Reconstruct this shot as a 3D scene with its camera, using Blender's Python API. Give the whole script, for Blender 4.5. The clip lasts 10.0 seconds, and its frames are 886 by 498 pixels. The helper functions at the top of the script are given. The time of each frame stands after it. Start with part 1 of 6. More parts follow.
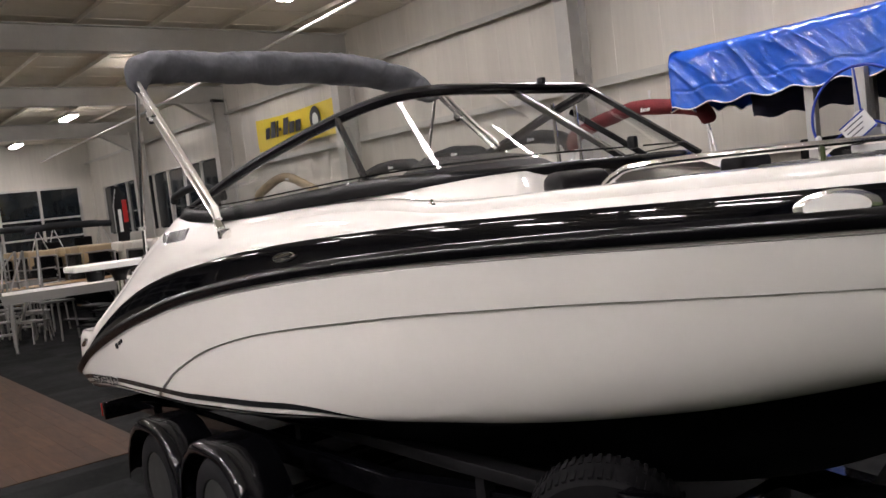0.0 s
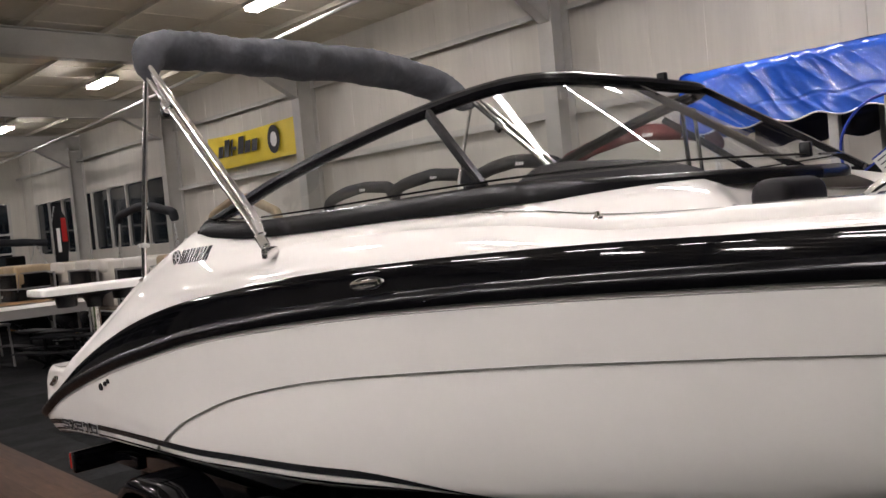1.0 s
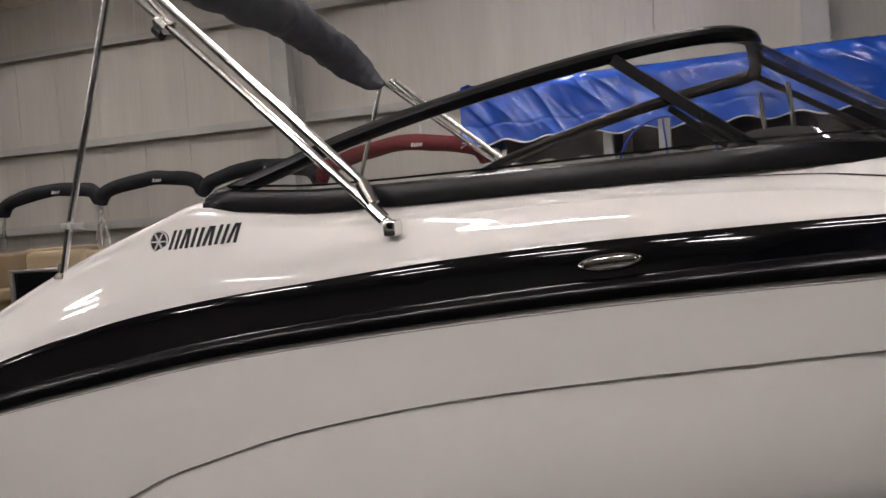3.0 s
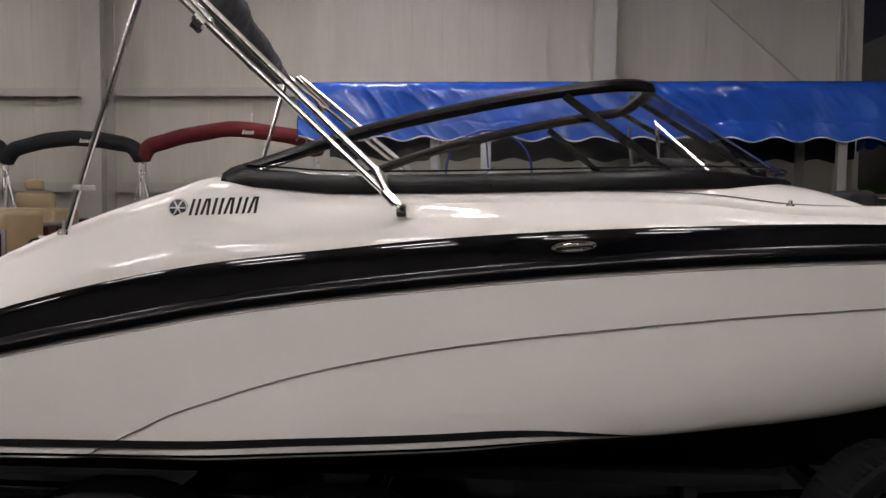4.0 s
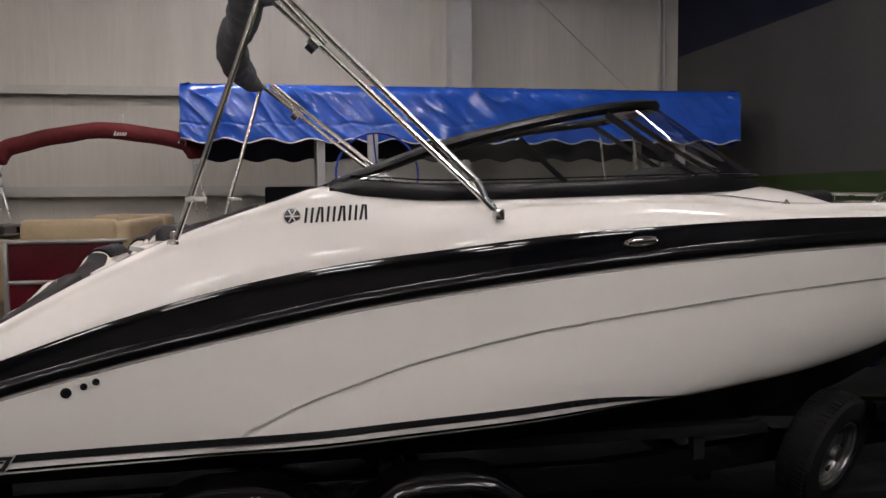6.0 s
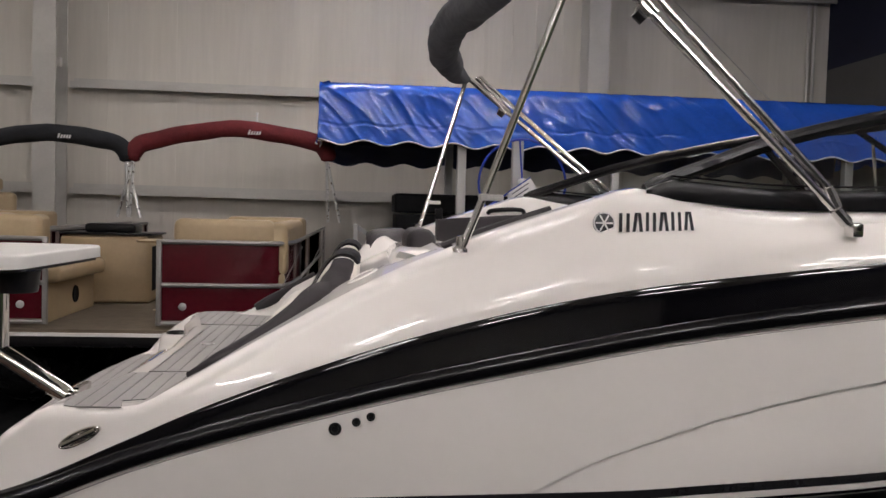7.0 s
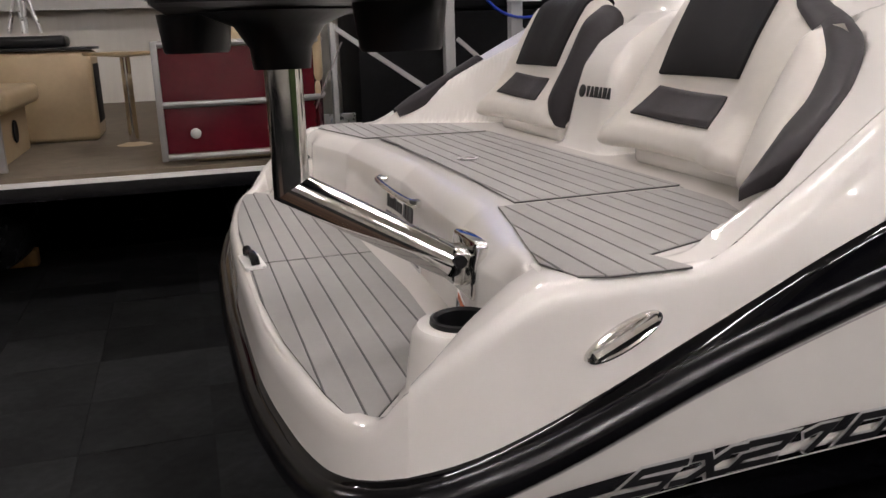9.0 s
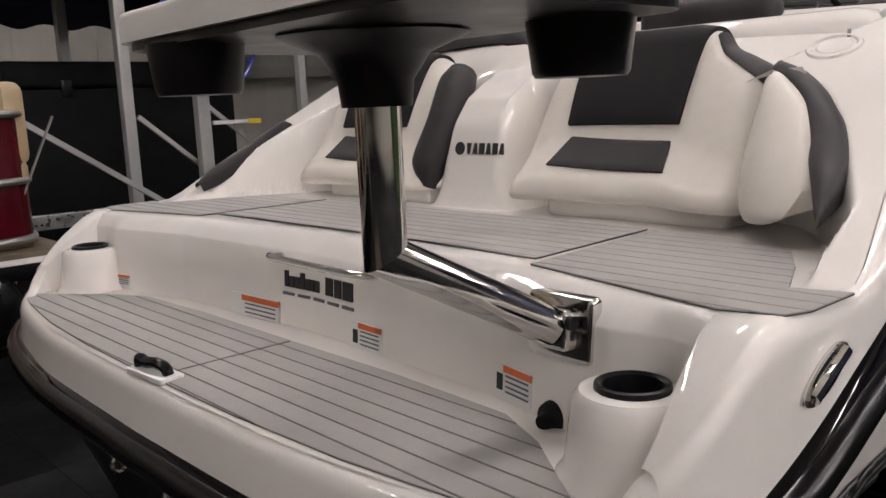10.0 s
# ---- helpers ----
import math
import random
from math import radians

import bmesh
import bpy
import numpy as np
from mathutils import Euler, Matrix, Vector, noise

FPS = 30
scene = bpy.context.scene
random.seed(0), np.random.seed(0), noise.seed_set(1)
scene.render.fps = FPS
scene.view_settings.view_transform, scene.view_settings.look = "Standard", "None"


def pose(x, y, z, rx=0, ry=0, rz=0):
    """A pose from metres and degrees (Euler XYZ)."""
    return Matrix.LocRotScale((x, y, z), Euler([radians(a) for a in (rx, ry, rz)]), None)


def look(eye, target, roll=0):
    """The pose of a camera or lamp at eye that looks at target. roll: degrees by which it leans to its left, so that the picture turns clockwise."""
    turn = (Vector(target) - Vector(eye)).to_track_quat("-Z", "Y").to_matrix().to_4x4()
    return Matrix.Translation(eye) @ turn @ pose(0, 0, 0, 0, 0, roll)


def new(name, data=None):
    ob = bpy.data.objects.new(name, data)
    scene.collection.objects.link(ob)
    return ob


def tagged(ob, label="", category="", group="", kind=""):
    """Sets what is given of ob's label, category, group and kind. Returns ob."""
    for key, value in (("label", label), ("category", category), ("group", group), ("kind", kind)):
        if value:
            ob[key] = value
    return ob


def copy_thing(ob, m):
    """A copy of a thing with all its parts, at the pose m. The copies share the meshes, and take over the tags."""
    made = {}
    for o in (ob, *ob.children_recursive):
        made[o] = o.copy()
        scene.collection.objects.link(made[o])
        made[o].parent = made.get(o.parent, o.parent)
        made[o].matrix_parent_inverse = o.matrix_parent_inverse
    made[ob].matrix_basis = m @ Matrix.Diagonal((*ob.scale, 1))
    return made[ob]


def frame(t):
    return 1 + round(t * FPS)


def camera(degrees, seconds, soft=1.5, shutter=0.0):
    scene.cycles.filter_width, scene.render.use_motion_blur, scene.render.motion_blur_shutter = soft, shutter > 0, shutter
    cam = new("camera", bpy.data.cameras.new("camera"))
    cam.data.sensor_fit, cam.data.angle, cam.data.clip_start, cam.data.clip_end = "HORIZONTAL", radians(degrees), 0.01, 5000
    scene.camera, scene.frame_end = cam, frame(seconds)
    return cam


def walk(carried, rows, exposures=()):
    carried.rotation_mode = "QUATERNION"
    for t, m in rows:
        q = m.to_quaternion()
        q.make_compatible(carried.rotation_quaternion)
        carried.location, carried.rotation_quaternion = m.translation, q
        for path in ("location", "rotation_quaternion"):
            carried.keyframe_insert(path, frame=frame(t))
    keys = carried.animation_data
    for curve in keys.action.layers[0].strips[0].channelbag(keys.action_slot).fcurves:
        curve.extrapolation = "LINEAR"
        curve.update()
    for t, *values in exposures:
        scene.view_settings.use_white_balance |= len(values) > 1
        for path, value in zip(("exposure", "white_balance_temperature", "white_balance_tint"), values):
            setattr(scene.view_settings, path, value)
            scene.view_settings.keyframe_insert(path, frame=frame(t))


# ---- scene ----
cam = camera(55.8, 10.0)
PATH = [
    (0, (6.952, -2.861, 1.82), (5.389, -1.62, 1.697), -6.7),
    (0.5, (6.439, -2.868, 1.828), (4.933, -1.555, 1.732), -6.8),
    (1, (5.919, -2.869, 1.834), (4.458, -1.504, 1.763), -5.3),
    (1.5, (5.408, -2.944, 1.823), (4.043, -1.483, 1.784), -6.1),
    (2, (4.937, -2.996, 1.815), (3.627, -1.485, 1.78), -6.5),
    (2.5, (4.429, -3.087, 1.815), (3.236, -1.483, 1.801), -5.9),
    (2.7, (4.279, -3.168, 1.789), (3.243, -1.457, 1.796), -6.4),
    (3, (4.077, -3.343, 1.805), (3.356, -1.479, 1.715), -3.9),
    (3.2, (3.985, -3.508, 1.796), (3.408, -1.596, 1.678), -1.9),
    (4.3, (3.281, -4.384, 1.816), (3.261, -2.388, 1.697), 0.9),
    (4.5, (3.176, -4.51, 1.835), (3.249, -2.516, 1.699), 1.2),
    (5, (2.867, -4.76, 1.82), (3.105, -2.781, 1.656), -1.4),
    (5.2, (2.739, -4.816, 1.825), (3.048, -2.85, 1.633), -1.1),
    (6.3, (2.006, -4.357, 1.839), (2.353, -2.39, 1.745), -0.5),
    (6.5, (1.839, -4.22, 1.835), (2.175, -2.251, 1.749), -0.5),
    (7, (1.426, -3.79, 1.793), (1.622, -1.802, 1.702), 1.6),
    (7.5, (1.031, -3.326, 1.706), (1.119, -1.343, 1.462), 2.5),
    (8, (0.649, -2.901, 1.637), (0.753, -0.932, 1.303), -2.1),
    (8.5, (0.322, -2.524, 1.584), (0.5, -0.56, 1.246), -1.8),
    (9, (0.01, -2.223, 1.519), (0.571, -0.37, 1.017), -1.8),
    (9.5, (-0.25, -1.905, 1.485), (0.604, -0.144, 1.071), -2.8),
    (9.7, (-0.359, -1.807, 1.465), (0.653, -0.118, 1.113), -1.6),
    (10, (-0.538, -1.656, 1.47), (0.796, -0.207, 1.124), -2.4),
]
walk(cam, [(t, look(eye, target, roll)) for t, eye, target, roll in PATH], [(0.0, 0.31, 6500, 10.0), (1.0, 0.17, 6500, 10.0), (1.5, 0.05, 6500, 10.0), (2.5, -0.27, 6500, 10.0), (4.5, -0.46, 6500, 10.0), (6.5, -0.38, 6500, 10.0), (7.5, -0.20, 6500, 10.0), (9.0, -0.05, 6500, 10.0), (10.0, -0.10, 6500, 10.0)])

# ---- light ----
world = bpy.data.worlds.new("world")
scene.world = world
world.use_nodes = True
world.node_tree.nodes["Background"].inputs[0].default_value = (0.02, 0.025, 0.035, 1)
world.node_tree.nodes["Background"].inputs[1].default_value = 0.2
LAMP_POWER = 88.0


# ---- materials ----
def mat(name, color, rough=0.5, metal=0.0, coat=0.0, spec=0.5, vary=0.0, scale=8.0, bump=0.0, bump_scale=60.0, rough_vary=0.0,
        wrinkle=0.0, wrinkle_scale=6.0, stretch=(1, 1, 1), island=0.0):
    m = bpy.data.materials.new(name)
    m.use_nodes = True
    n, l = m.node_tree.nodes, m.node_tree.links
    b = n["Principled BSDF"]
    b.inputs["Base Color"].default_value = (*color, 1)
    b.inputs["Roughness"].default_value = rough
    b.inputs["Metallic"].default_value = metal
    b.inputs["Coat Weight"].default_value = coat
    b.inputs["Coat Roughness"].default_value = 0.04
    b.inputs["Specular IOR Level"].default_value = spec
    tc = n.new("ShaderNodeTexCoord")
    mp = n.new("ShaderNodeMapping")
    mp.inputs["Scale"].default_value = stretch
    l.new(tc.outputs["Object"], mp.inputs["Vector"])

    def tex(sc, detail=6.0):
        t = n.new("ShaderNodeTexNoise")
        t.inputs["Scale"].default_value = sc
        t.inputs["Detail"].default_value = detail
        l.new(mp.outputs["Vector"], t.inputs["Vector"])
        return t.outputs["Fac"]

    def ramp(src, lo, hi):
        r = n.new("ShaderNodeMapRange")
        r.inputs["From Min"].default_value, r.inputs["From Max"].default_value = 0.3, 0.7
        r.inputs["To Min"].default_value, r.inputs["To Max"].default_value = lo, hi
        l.new(src, r.inputs["Value"])
        return r.outputs["Result"]

    if vary:
        a, c = tex(scale), tex(scale * 9)
        add = n.new("ShaderNodeMath")
        add.operation = "MULTIPLY"
        l.new(ramp(a, 1 - vary, 1 + vary), add.inputs[0])
        l.new(ramp(c, 1 - vary / 2, 1 + vary / 2), add.inputs[1])
        src = add.outputs[0]
        if island:
            g = n.new("ShaderNodeObjectInfo")
            r = n.new("ShaderNodeMapRange")
            r.inputs["To Min"].default_value, r.inputs["To Max"].default_value = 1 - island, 1 + island
            l.new(g.outputs["Random"], r.inputs["Value"])
            mul = n.new("ShaderNodeMath")
            mul.operation = "MULTIPLY"
            l.new(src, mul.inputs[0])
            l.new(r.outputs["Result"], mul.inputs[1])
            src = mul.outputs[0]
        hsv = n.new("ShaderNodeHueSaturation")
        hsv.inputs["Color"].default_value = (*color, 1)
        l.new(src, hsv.inputs["Value"])
        l.new(hsv.outputs["Color"], b.inputs["Base Color"])
    if rough_vary:
        l.new(ramp(tex(scale * 2.3), max(rough - rough_vary, 0.02), rough + rough_vary), b.inputs["Roughness"])
    if bump or wrinkle:
        prev = None
        for amount, sc in ((bump, bump_scale), (wrinkle, wrinkle_scale)):
            if amount:
                bp = n.new("ShaderNodeBump")
                bp.inputs["Strength"].default_value = amount
                bp.inputs["Distance"].default_value = 0.002 if sc > 30 else 0.04
                l.new(tex(sc, 3.0), bp.inputs["Height"])
                if prev:
                    l.new(prev, bp.inputs["Normal"])
                prev = bp.outputs["Normal"]
        l.new(prev, b.inputs["Normal"])
    return m


def carpet_tiles(m, size):
    """Tone that changes from one carpet tile to the next."""
    n, l = m.node_tree.nodes, m.node_tree.links
    geo, snap, wn, mr, mix = (n.new("ShaderNode" + k) for k in ("NewGeometry", "VectorMath", "TexWhiteNoise", "MapRange", "Mix"))
    snap.operation = "SNAP"
    snap.inputs[1].default_value = (size, size, 50)
    l.new(geo.outputs["Position"], snap.inputs[0])
    l.new(snap.outputs[0], wn.inputs["Vector"])
    l.new(wn.outputs["Value"], mr.inputs["Value"])
    mr.inputs["To Min"].default_value, mr.inputs["To Max"].default_value = 0.55, 1.5
    hsv = next(k for k in n if k.bl_idname == "ShaderNodeHueSaturation")
    old = hsv.inputs["Value"].links[0].from_socket
    mul = n.new("ShaderNodeMath")
    mul.operation = "MULTIPLY"
    l.new(old, mul.inputs[0])
    l.new(mr.outputs["Result"], mul.inputs[1])
    l.new(mul.outputs[0], hsv.inputs["Value"])
    n.remove(mix)


def glass(name, tint=(0.93, 0.95, 0.95)):
    m = bpy.data.materials.new(name)
    m.use_nodes = True
    n, l = m.node_tree.nodes, m.node_tree.links
    n.remove(n["Principled BSDF"])
    mix, tr, gl, fr, pw, ad = (n.new("ShaderNode" + k) for k in ("MixShader", "BsdfTransparent", "BsdfGlossy", "LayerWeight", "Math", "MapRange"))
    tr.inputs["Color"].default_value = (*tint, 1)
    gl.inputs["Roughness"].default_value = 0.01
    fr.inputs["Blend"].default_value = 0.5
    pw.operation = "POWER"
    pw.inputs[1].default_value = 4.0
    l.new(fr.outputs["Facing"], pw.inputs[0])
    l.new(pw.outputs[0], ad.inputs["Value"])
    ad.inputs["To Min"].default_value, ad.inputs["To Max"].default_value = 0.07, 0.9
    l.new(ad.outputs["Result"], mix.inputs[0])
    l.new(tr.outputs[0], mix.inputs[1])
    l.new(gl.outputs[0], mix.inputs[2])
    l.new(mix.outputs[0], n["Material Output"].inputs["Surface"])
    return m


def emitter(name, color, strength):
    m = bpy.data.materials.new(name)
    m.use_nodes = True
    b = m.node_tree.nodes["Principled BSDF"]
    b.inputs["Base Color"].default_value = (0.8, 0.8, 0.8, 1)
    b.inputs["Emission Color"].default_value = (*color, 1)
    b.inputs["Emission Strength"].default_value = strength
    return m


GELCOAT = mat("white_gelcoat", (0.85, 0.82, 0.78), 0.035, vary=0.012, scale=3, rough_vary=0.012)
BLACK_GEL = mat("black_gelcoat", (0.003, 0.003, 0.004), 0.05, spec=0.35)
BOTTOM = mat("black_bottom", (0.004, 0.004, 0.005), 0.3, spec=0.2, vary=0.3, scale=6)
RUBBER = mat("black_rubber", (0.004, 0.004, 0.005), 0.2, spec=0.3, vary=0.15, scale=3, rough_vary=0.04)
GREY_STRIPE = mat("graphite_decal", (0.016, 0.016, 0.018), 0.25, vary=0.1, scale=9)
SILVER_DECAL = mat("silver_decal", (0.62, 0.61, 0.60), 0.3, metal=0.1, vary=0.05)
DECAL = mat("dark_decal", (0.03, 0.032, 0.036), 0.25, metal=0.3, vary=0.15, scale=30)
FRAME_BLACK = mat("black_anodised", (0.006, 0.006, 0.007), 0.26, spec=0.25, vary=0.1, scale=2)
CHROME = mat("polished_stainless", (0.72, 0.71, 0.69), 0.09, metal=1.0, vary=0.03, rough_vary=0.04, scale=12)
POLE = mat("satin_stainless", (0.76, 0.75, 0.73), 0.2, metal=1.0, vary=0.04, rough_vary=0.04, scale=6)
ALU = mat("brushed_aluminium", (0.62, 0.62, 0.61), 0.32, metal=1.0, vary=0.06, scale=10, rough_vary=0.1)
ANOD = mat("dull_anodised_rail", (0.30, 0.29, 0.28), 0.42, metal=0.5, vary=0.05, scale=3, rough_vary=0.05)
GALV = mat("pale_galvanised_steel", (0.46, 0.46, 0.45), 0.42, metal=0.35, vary=0.05, scale=3, rough_vary=0.05)
CANVAS = mat("charcoal_canvas", (0.072, 0.074, 0.084), 0.85, vary=0.18, scale=5, bump=0.5, bump_scale=500, wrinkle=0.5, wrinkle_scale=7)
BLACK_CANVAS = mat("black_canvas", (0.012, 0.014, 0.018), 0.85, vary=0.2, scale=5, bump=0.4, bump_scale=400, wrinkle=0.5, wrinkle_scale=7)
MAROON = mat("maroon_canvas", (0.13, 0.012, 0.016), 0.85, vary=0.2, scale=5, bump=0.4, bump_scale=400, wrinkle=0.5, wrinkle_scale=7)
TAN_CANVAS = mat("tan_canvas", (0.36, 0.28, 0.18), 0.85, vary=0.15, scale=5, wrinkle=0.4, wrinkle_scale=7)
BLUE_VINYL = mat("blue_vinyl", (0.018, 0.10, 0.56), 0.16, coat=0.35, vary=0.12, scale=2.5, wrinkle=0.06, wrinkle_scale=6.0, stretch=(1, 1, 1.6))
# canopy blue with the inside's shade in its colour; also the bin's plastic
BLUE_DARK = mat("navy_plastic_and_shaded_vinyl", (0.006, 0.010, 0.05), 0.4, vary=0.2, scale=3)
WHITE_VINYL = mat("white_vinyl", (0.74, 0.70, 0.64), 0.42, vary=0.03, scale=4, bump=0.25, bump_scale=380, wrinkle=0.08, wrinkle_scale=9)
CHARCOAL_VINYL = mat("charcoal_vinyl", (0.030, 0.0265, 0.029), 0.5, spec=0.25, vary=0.12, scale=8, bump=0.35, bump_scale=380, wrinkle=0.08, wrinkle_scale=9)
DARK_INSERT = mat("black_insert", (0.0085, 0.0075, 0.009), 0.6, spec=0.2, vary=0.15, scale=8, bump=0.5, bump_scale=420)
TAN_VINYL = mat("tan_vinyl", (0.43, 0.33, 0.20), 0.45, vary=0.06, scale=4, bump=0.2, bump_scale=300)
PAD_GREY = mat("grey_foam_plank", (0.335, 0.325, 0.312), 0.72, vary=0.05, scale=5, bump=0.4, bump_scale=500, island=0.04)
PAD_DARK = mat("dark_foam_groove", (0.075, 0.072, 0.072), 0.8)
PLASTIC = mat("black_plastic", (0.006, 0.006, 0.007), 0.35, spec=0.3, vary=0.2, scale=5, rough_vary=0.05)
MATTE_BLACK = mat("matt_black", (0.005, 0.005, 0.006), 0.7, spec=0.2, vary=0.2, scale=8)
TRAILER_BLACK = mat("trailer_enamel", (0.003, 0.003, 0.004), 0.12, spec=0.35, vary=0.2, scale=7, rough_vary=0.04)
TYRE = mat("tyre_rubber", (0.007, 0.007, 0.008), 0.75, spec=0.15, vary=0.2, scale=18, bump=0.4, bump_scale=90)
RIM = mat("grey_rim", (0.20, 0.20, 0.20), 0.32, metal=0.9, vary=0.1, scale=14)
RED_LENS = mat("red_lens", (0.35, 0.012, 0.01), 0.2, coat=0.5)
TABLE_WHITE = mat("white_moulded_plastic", (0.78, 0.77, 0.74), 0.38, vary=0.02, scale=8)
STICKER = mat("sticker_white", (0.75, 0.75, 0.74), 0.45)
STICKER_ORANGE = mat("sticker_orange", (0.75, 0.16, 0.04), 0.45)
INK = mat("ink_grey", (0.12, 0.12, 0.14), 0.5)
LINE_GREY = mat("mid_grey_line", (0.36, 0.34, 0.33), 0.5)
INK_BLACK = mat("ink_black", (0.012, 0.012, 0.014), 0.5)
WALL = mat("painted_liner_panel", (0.60, 0.572, 0.515), 0.5, vary=0.06, scale=0.55, bump=0.15, bump_scale=40, rough_vary=0.06, wrinkle=0.35, wrinkle_scale=0.8, stretch=(4, 4, 0.3))
STEEL_PAINT = mat("painted_steel", (0.52, 0.51, 0.48), 0.5, vary=0.05, scale=3)
CEIL = mat("white_ceiling_liner", (0.70, 0.65, 0.55), 0.7, vary=0.06, scale=1.2, wrinkle=0.15, wrinkle_scale=3)
CARPET = mat("charcoal_carpet", (0.015, 0.0155, 0.016), 0.95, spec=0.05, vary=0.3, scale=2.5, bump=0.8, bump_scale=320)
carpet_tiles(CARPET, 0.5)
CARPET_TILE = mat("charcoal_carpet_tile", (0.015, 0.0155, 0.016), 0.95, spec=0.05, vary=0.3, scale=2.5, bump=0.8, bump_scale=320, island=0.3)
WOODFLOOR = mat("brown_floor_plank", (0.046, 0.022, 0.011), 0.6, spec=0.25, vary=0.35, scale=3, stretch=(1, 7, 1), island=0.25)
YELLOW = mat("yellow_banner", (0.78, 0.60, 0.03), 0.5, vary=0.05, scale=2, wrinkle=0.3, wrinkle_scale=3)
RED_PANEL = mat("burgundy_aluminium", (0.068, 0.004, 0.009), 0.16, coat=0.3, vary=0.15, scale=3)
BLACK_PANEL = mat("black_aluminium", (0.004, 0.004, 0.005), 0.2, spec=0.3, vary=0.2, scale=3)
DECK_TAN = mat("tan_carpet", (0.125, 0.10, 0.07), 0.9, vary=0.15, scale=9, bump=0.5, bump_scale=300)
TUBE_BLACK = mat("black_pontoon", (0.016, 0.016, 0.017), 0.26, spec=0.3, vary=0.2, scale=2, rough_vary=0.08)
NIGHT = mat("night_glass", (0.012, 0.016, 0.020), 0.06, spec=0.6, vary=0.3, scale=1.5)
BLUE_WALL = mat("blue_wall_paint", (0.003, 0.005, 0.026), 0.75, vary=0.1, scale=1.5)
GREY_WALL = mat("grey_wall_paint", (0.080, 0.078, 0.077), 0.75, vary=0.08, scale=1.5)
GREEN_WALL = mat("green_wall_paint", (0.036, 0.062, 0.014), 0.6, vary=0.1, scale=1.5)
WOOD = mat("varnished_wood", (0.36, 0.20, 0.07), 0.4, vary=0.25, scale=4, stretch=(6, 6, 1))
BLUE_PAINT = mat("blue_steel_tube", (0.012, 0.04, 0.35), 0.35, coat=0.3)
GLASS = glass("clear_glass")
TUBE_LIGHT = emitter("fluorescent_tube", (1.0, 0.925, 0.92), LAMP_POWER)


# ---- mesh helpers ----
def mesh(name, verts, faces, material, parent=None, label="", smooth=True, angle=35):
    me = bpy.data.meshes.new(name)
    me.from_pydata([tuple(map(float, v)) for v in verts], [], [tuple(f) for f in faces])
    me.validate()
    bm = bmesh.new()
    bm.from_mesh(me)
    bmesh.ops.remove_doubles(bm, verts=bm.verts, dist=0.00002)
    bmesh.ops.recalc_face_normals(bm, faces=bm.faces)
    bm.to_mesh(me)
    bm.free()
    if smooth:
        me.shade_smooth()
        me.set_sharp_from_angle(angle=radians(angle))
    me.materials.append(material)
    ob = new(name, me)
    if parent:
        ob.parent = parent
    if label:
        tagged(ob, label)
    return ob


def part(name, geo, material, parent, label="", smooth=True, angle=35):
    return mesh(name, geo[0], geo[1], material, parent, label, smooth, angle)


def thing(name, label, category, group="", kind="", at=(0, 0, 0)):
    ob = new(name)
    ob.location = at
    ob.empty_display_size = 0.1
    return tagged(ob, label, category, group, kind)


def solo(name, geo, material, label, category, group="", kind="", smooth=True, angle=35):
    return tagged(mesh(name, geo[0], geo[1], material, None, "", smooth, angle), label, category, group, kind)


def join(*geos):
    V, F = [], []
    for v, f in geos:
        o = len(V)
        V += [tuple(p) for p in v]
        F += [tuple(i + o for i in q) for q in f]
    return V, F


def moved(geo, m):
    return [tuple(m @ Vector(p)) for p in geo[0]], geo[1]


def mirrored(geo):
    return [(p[0], -p[1], p[2]) for p in geo[0]], [tuple(reversed(f)) for f in geo[1]]


def both(geo):
    return join(geo, mirrored(geo))


def box(x0, x1, y0, y1, z0, z1, bevel=0.0, seg=2):
    bm = bmesh.new()
    bmesh.ops.create_cube(bm, size=1)
    for v in bm.verts:
        v.co = Vector((x0 + (v.co.x + 0.5) * (x1 - x0), y0 + (v.co.y + 0.5) * (y1 - y0), z0 + (v.co.z + 0.5) * (z1 - z0)))
    if bevel:
        bmesh.ops.bevel(bm, geom=bm.edges, offset=bevel, segments=seg, profile=0.5, affect="EDGES")
    bm.verts.index_update()
    out = [tuple(v.co) for v in bm.verts], [tuple(v.index for v in f.verts) for f in bm.faces]
    bm.free()
    return out


def grid(rows, close=False):
    n = len(rows[0])
    V = [p for r in rows for p in r]
    F = []
    for i in range(len(rows) - 1):
        for j in range(n if close else n - 1):
            k = (j + 1) % n
            F.append((i * n + j, i * n + k, (i + 1) * n + k, (i + 1) * n + j))
    return V, F


def tube(path, r, sides=12, caps=True, flat=1.0):
    """A round bar along a path of points; r is one radius or one for each point."""
    P = [Vector(p) for p in path]
    R = r if isinstance(r, (list, tuple)) else [r] * len(P)
    rows, up = [], None
    for i, p in enumerate(P):
        d = (P[min(i + 1, len(P) - 1)] - P[max(i - 1, 0)]).normalized()
        if up is None:
            up = d.orthogonal().normalized() if abs(d.z) > 0.9 else Vector((0, 0, 1))
        s = d.cross(up).normalized()
        up = s.cross(d).normalized()
        rows.append([tuple(p + R[i] * (math.cos(a) * s + flat * math.sin(a) * up)) for a in (2 * math.pi * k / sides for k in range(sides))])
    V, F = grid(rows, True)
    if caps:
        F = F + [tuple(range(sides))[::-1], tuple(range(len(V) - sides, len(V)))]
    return V, F


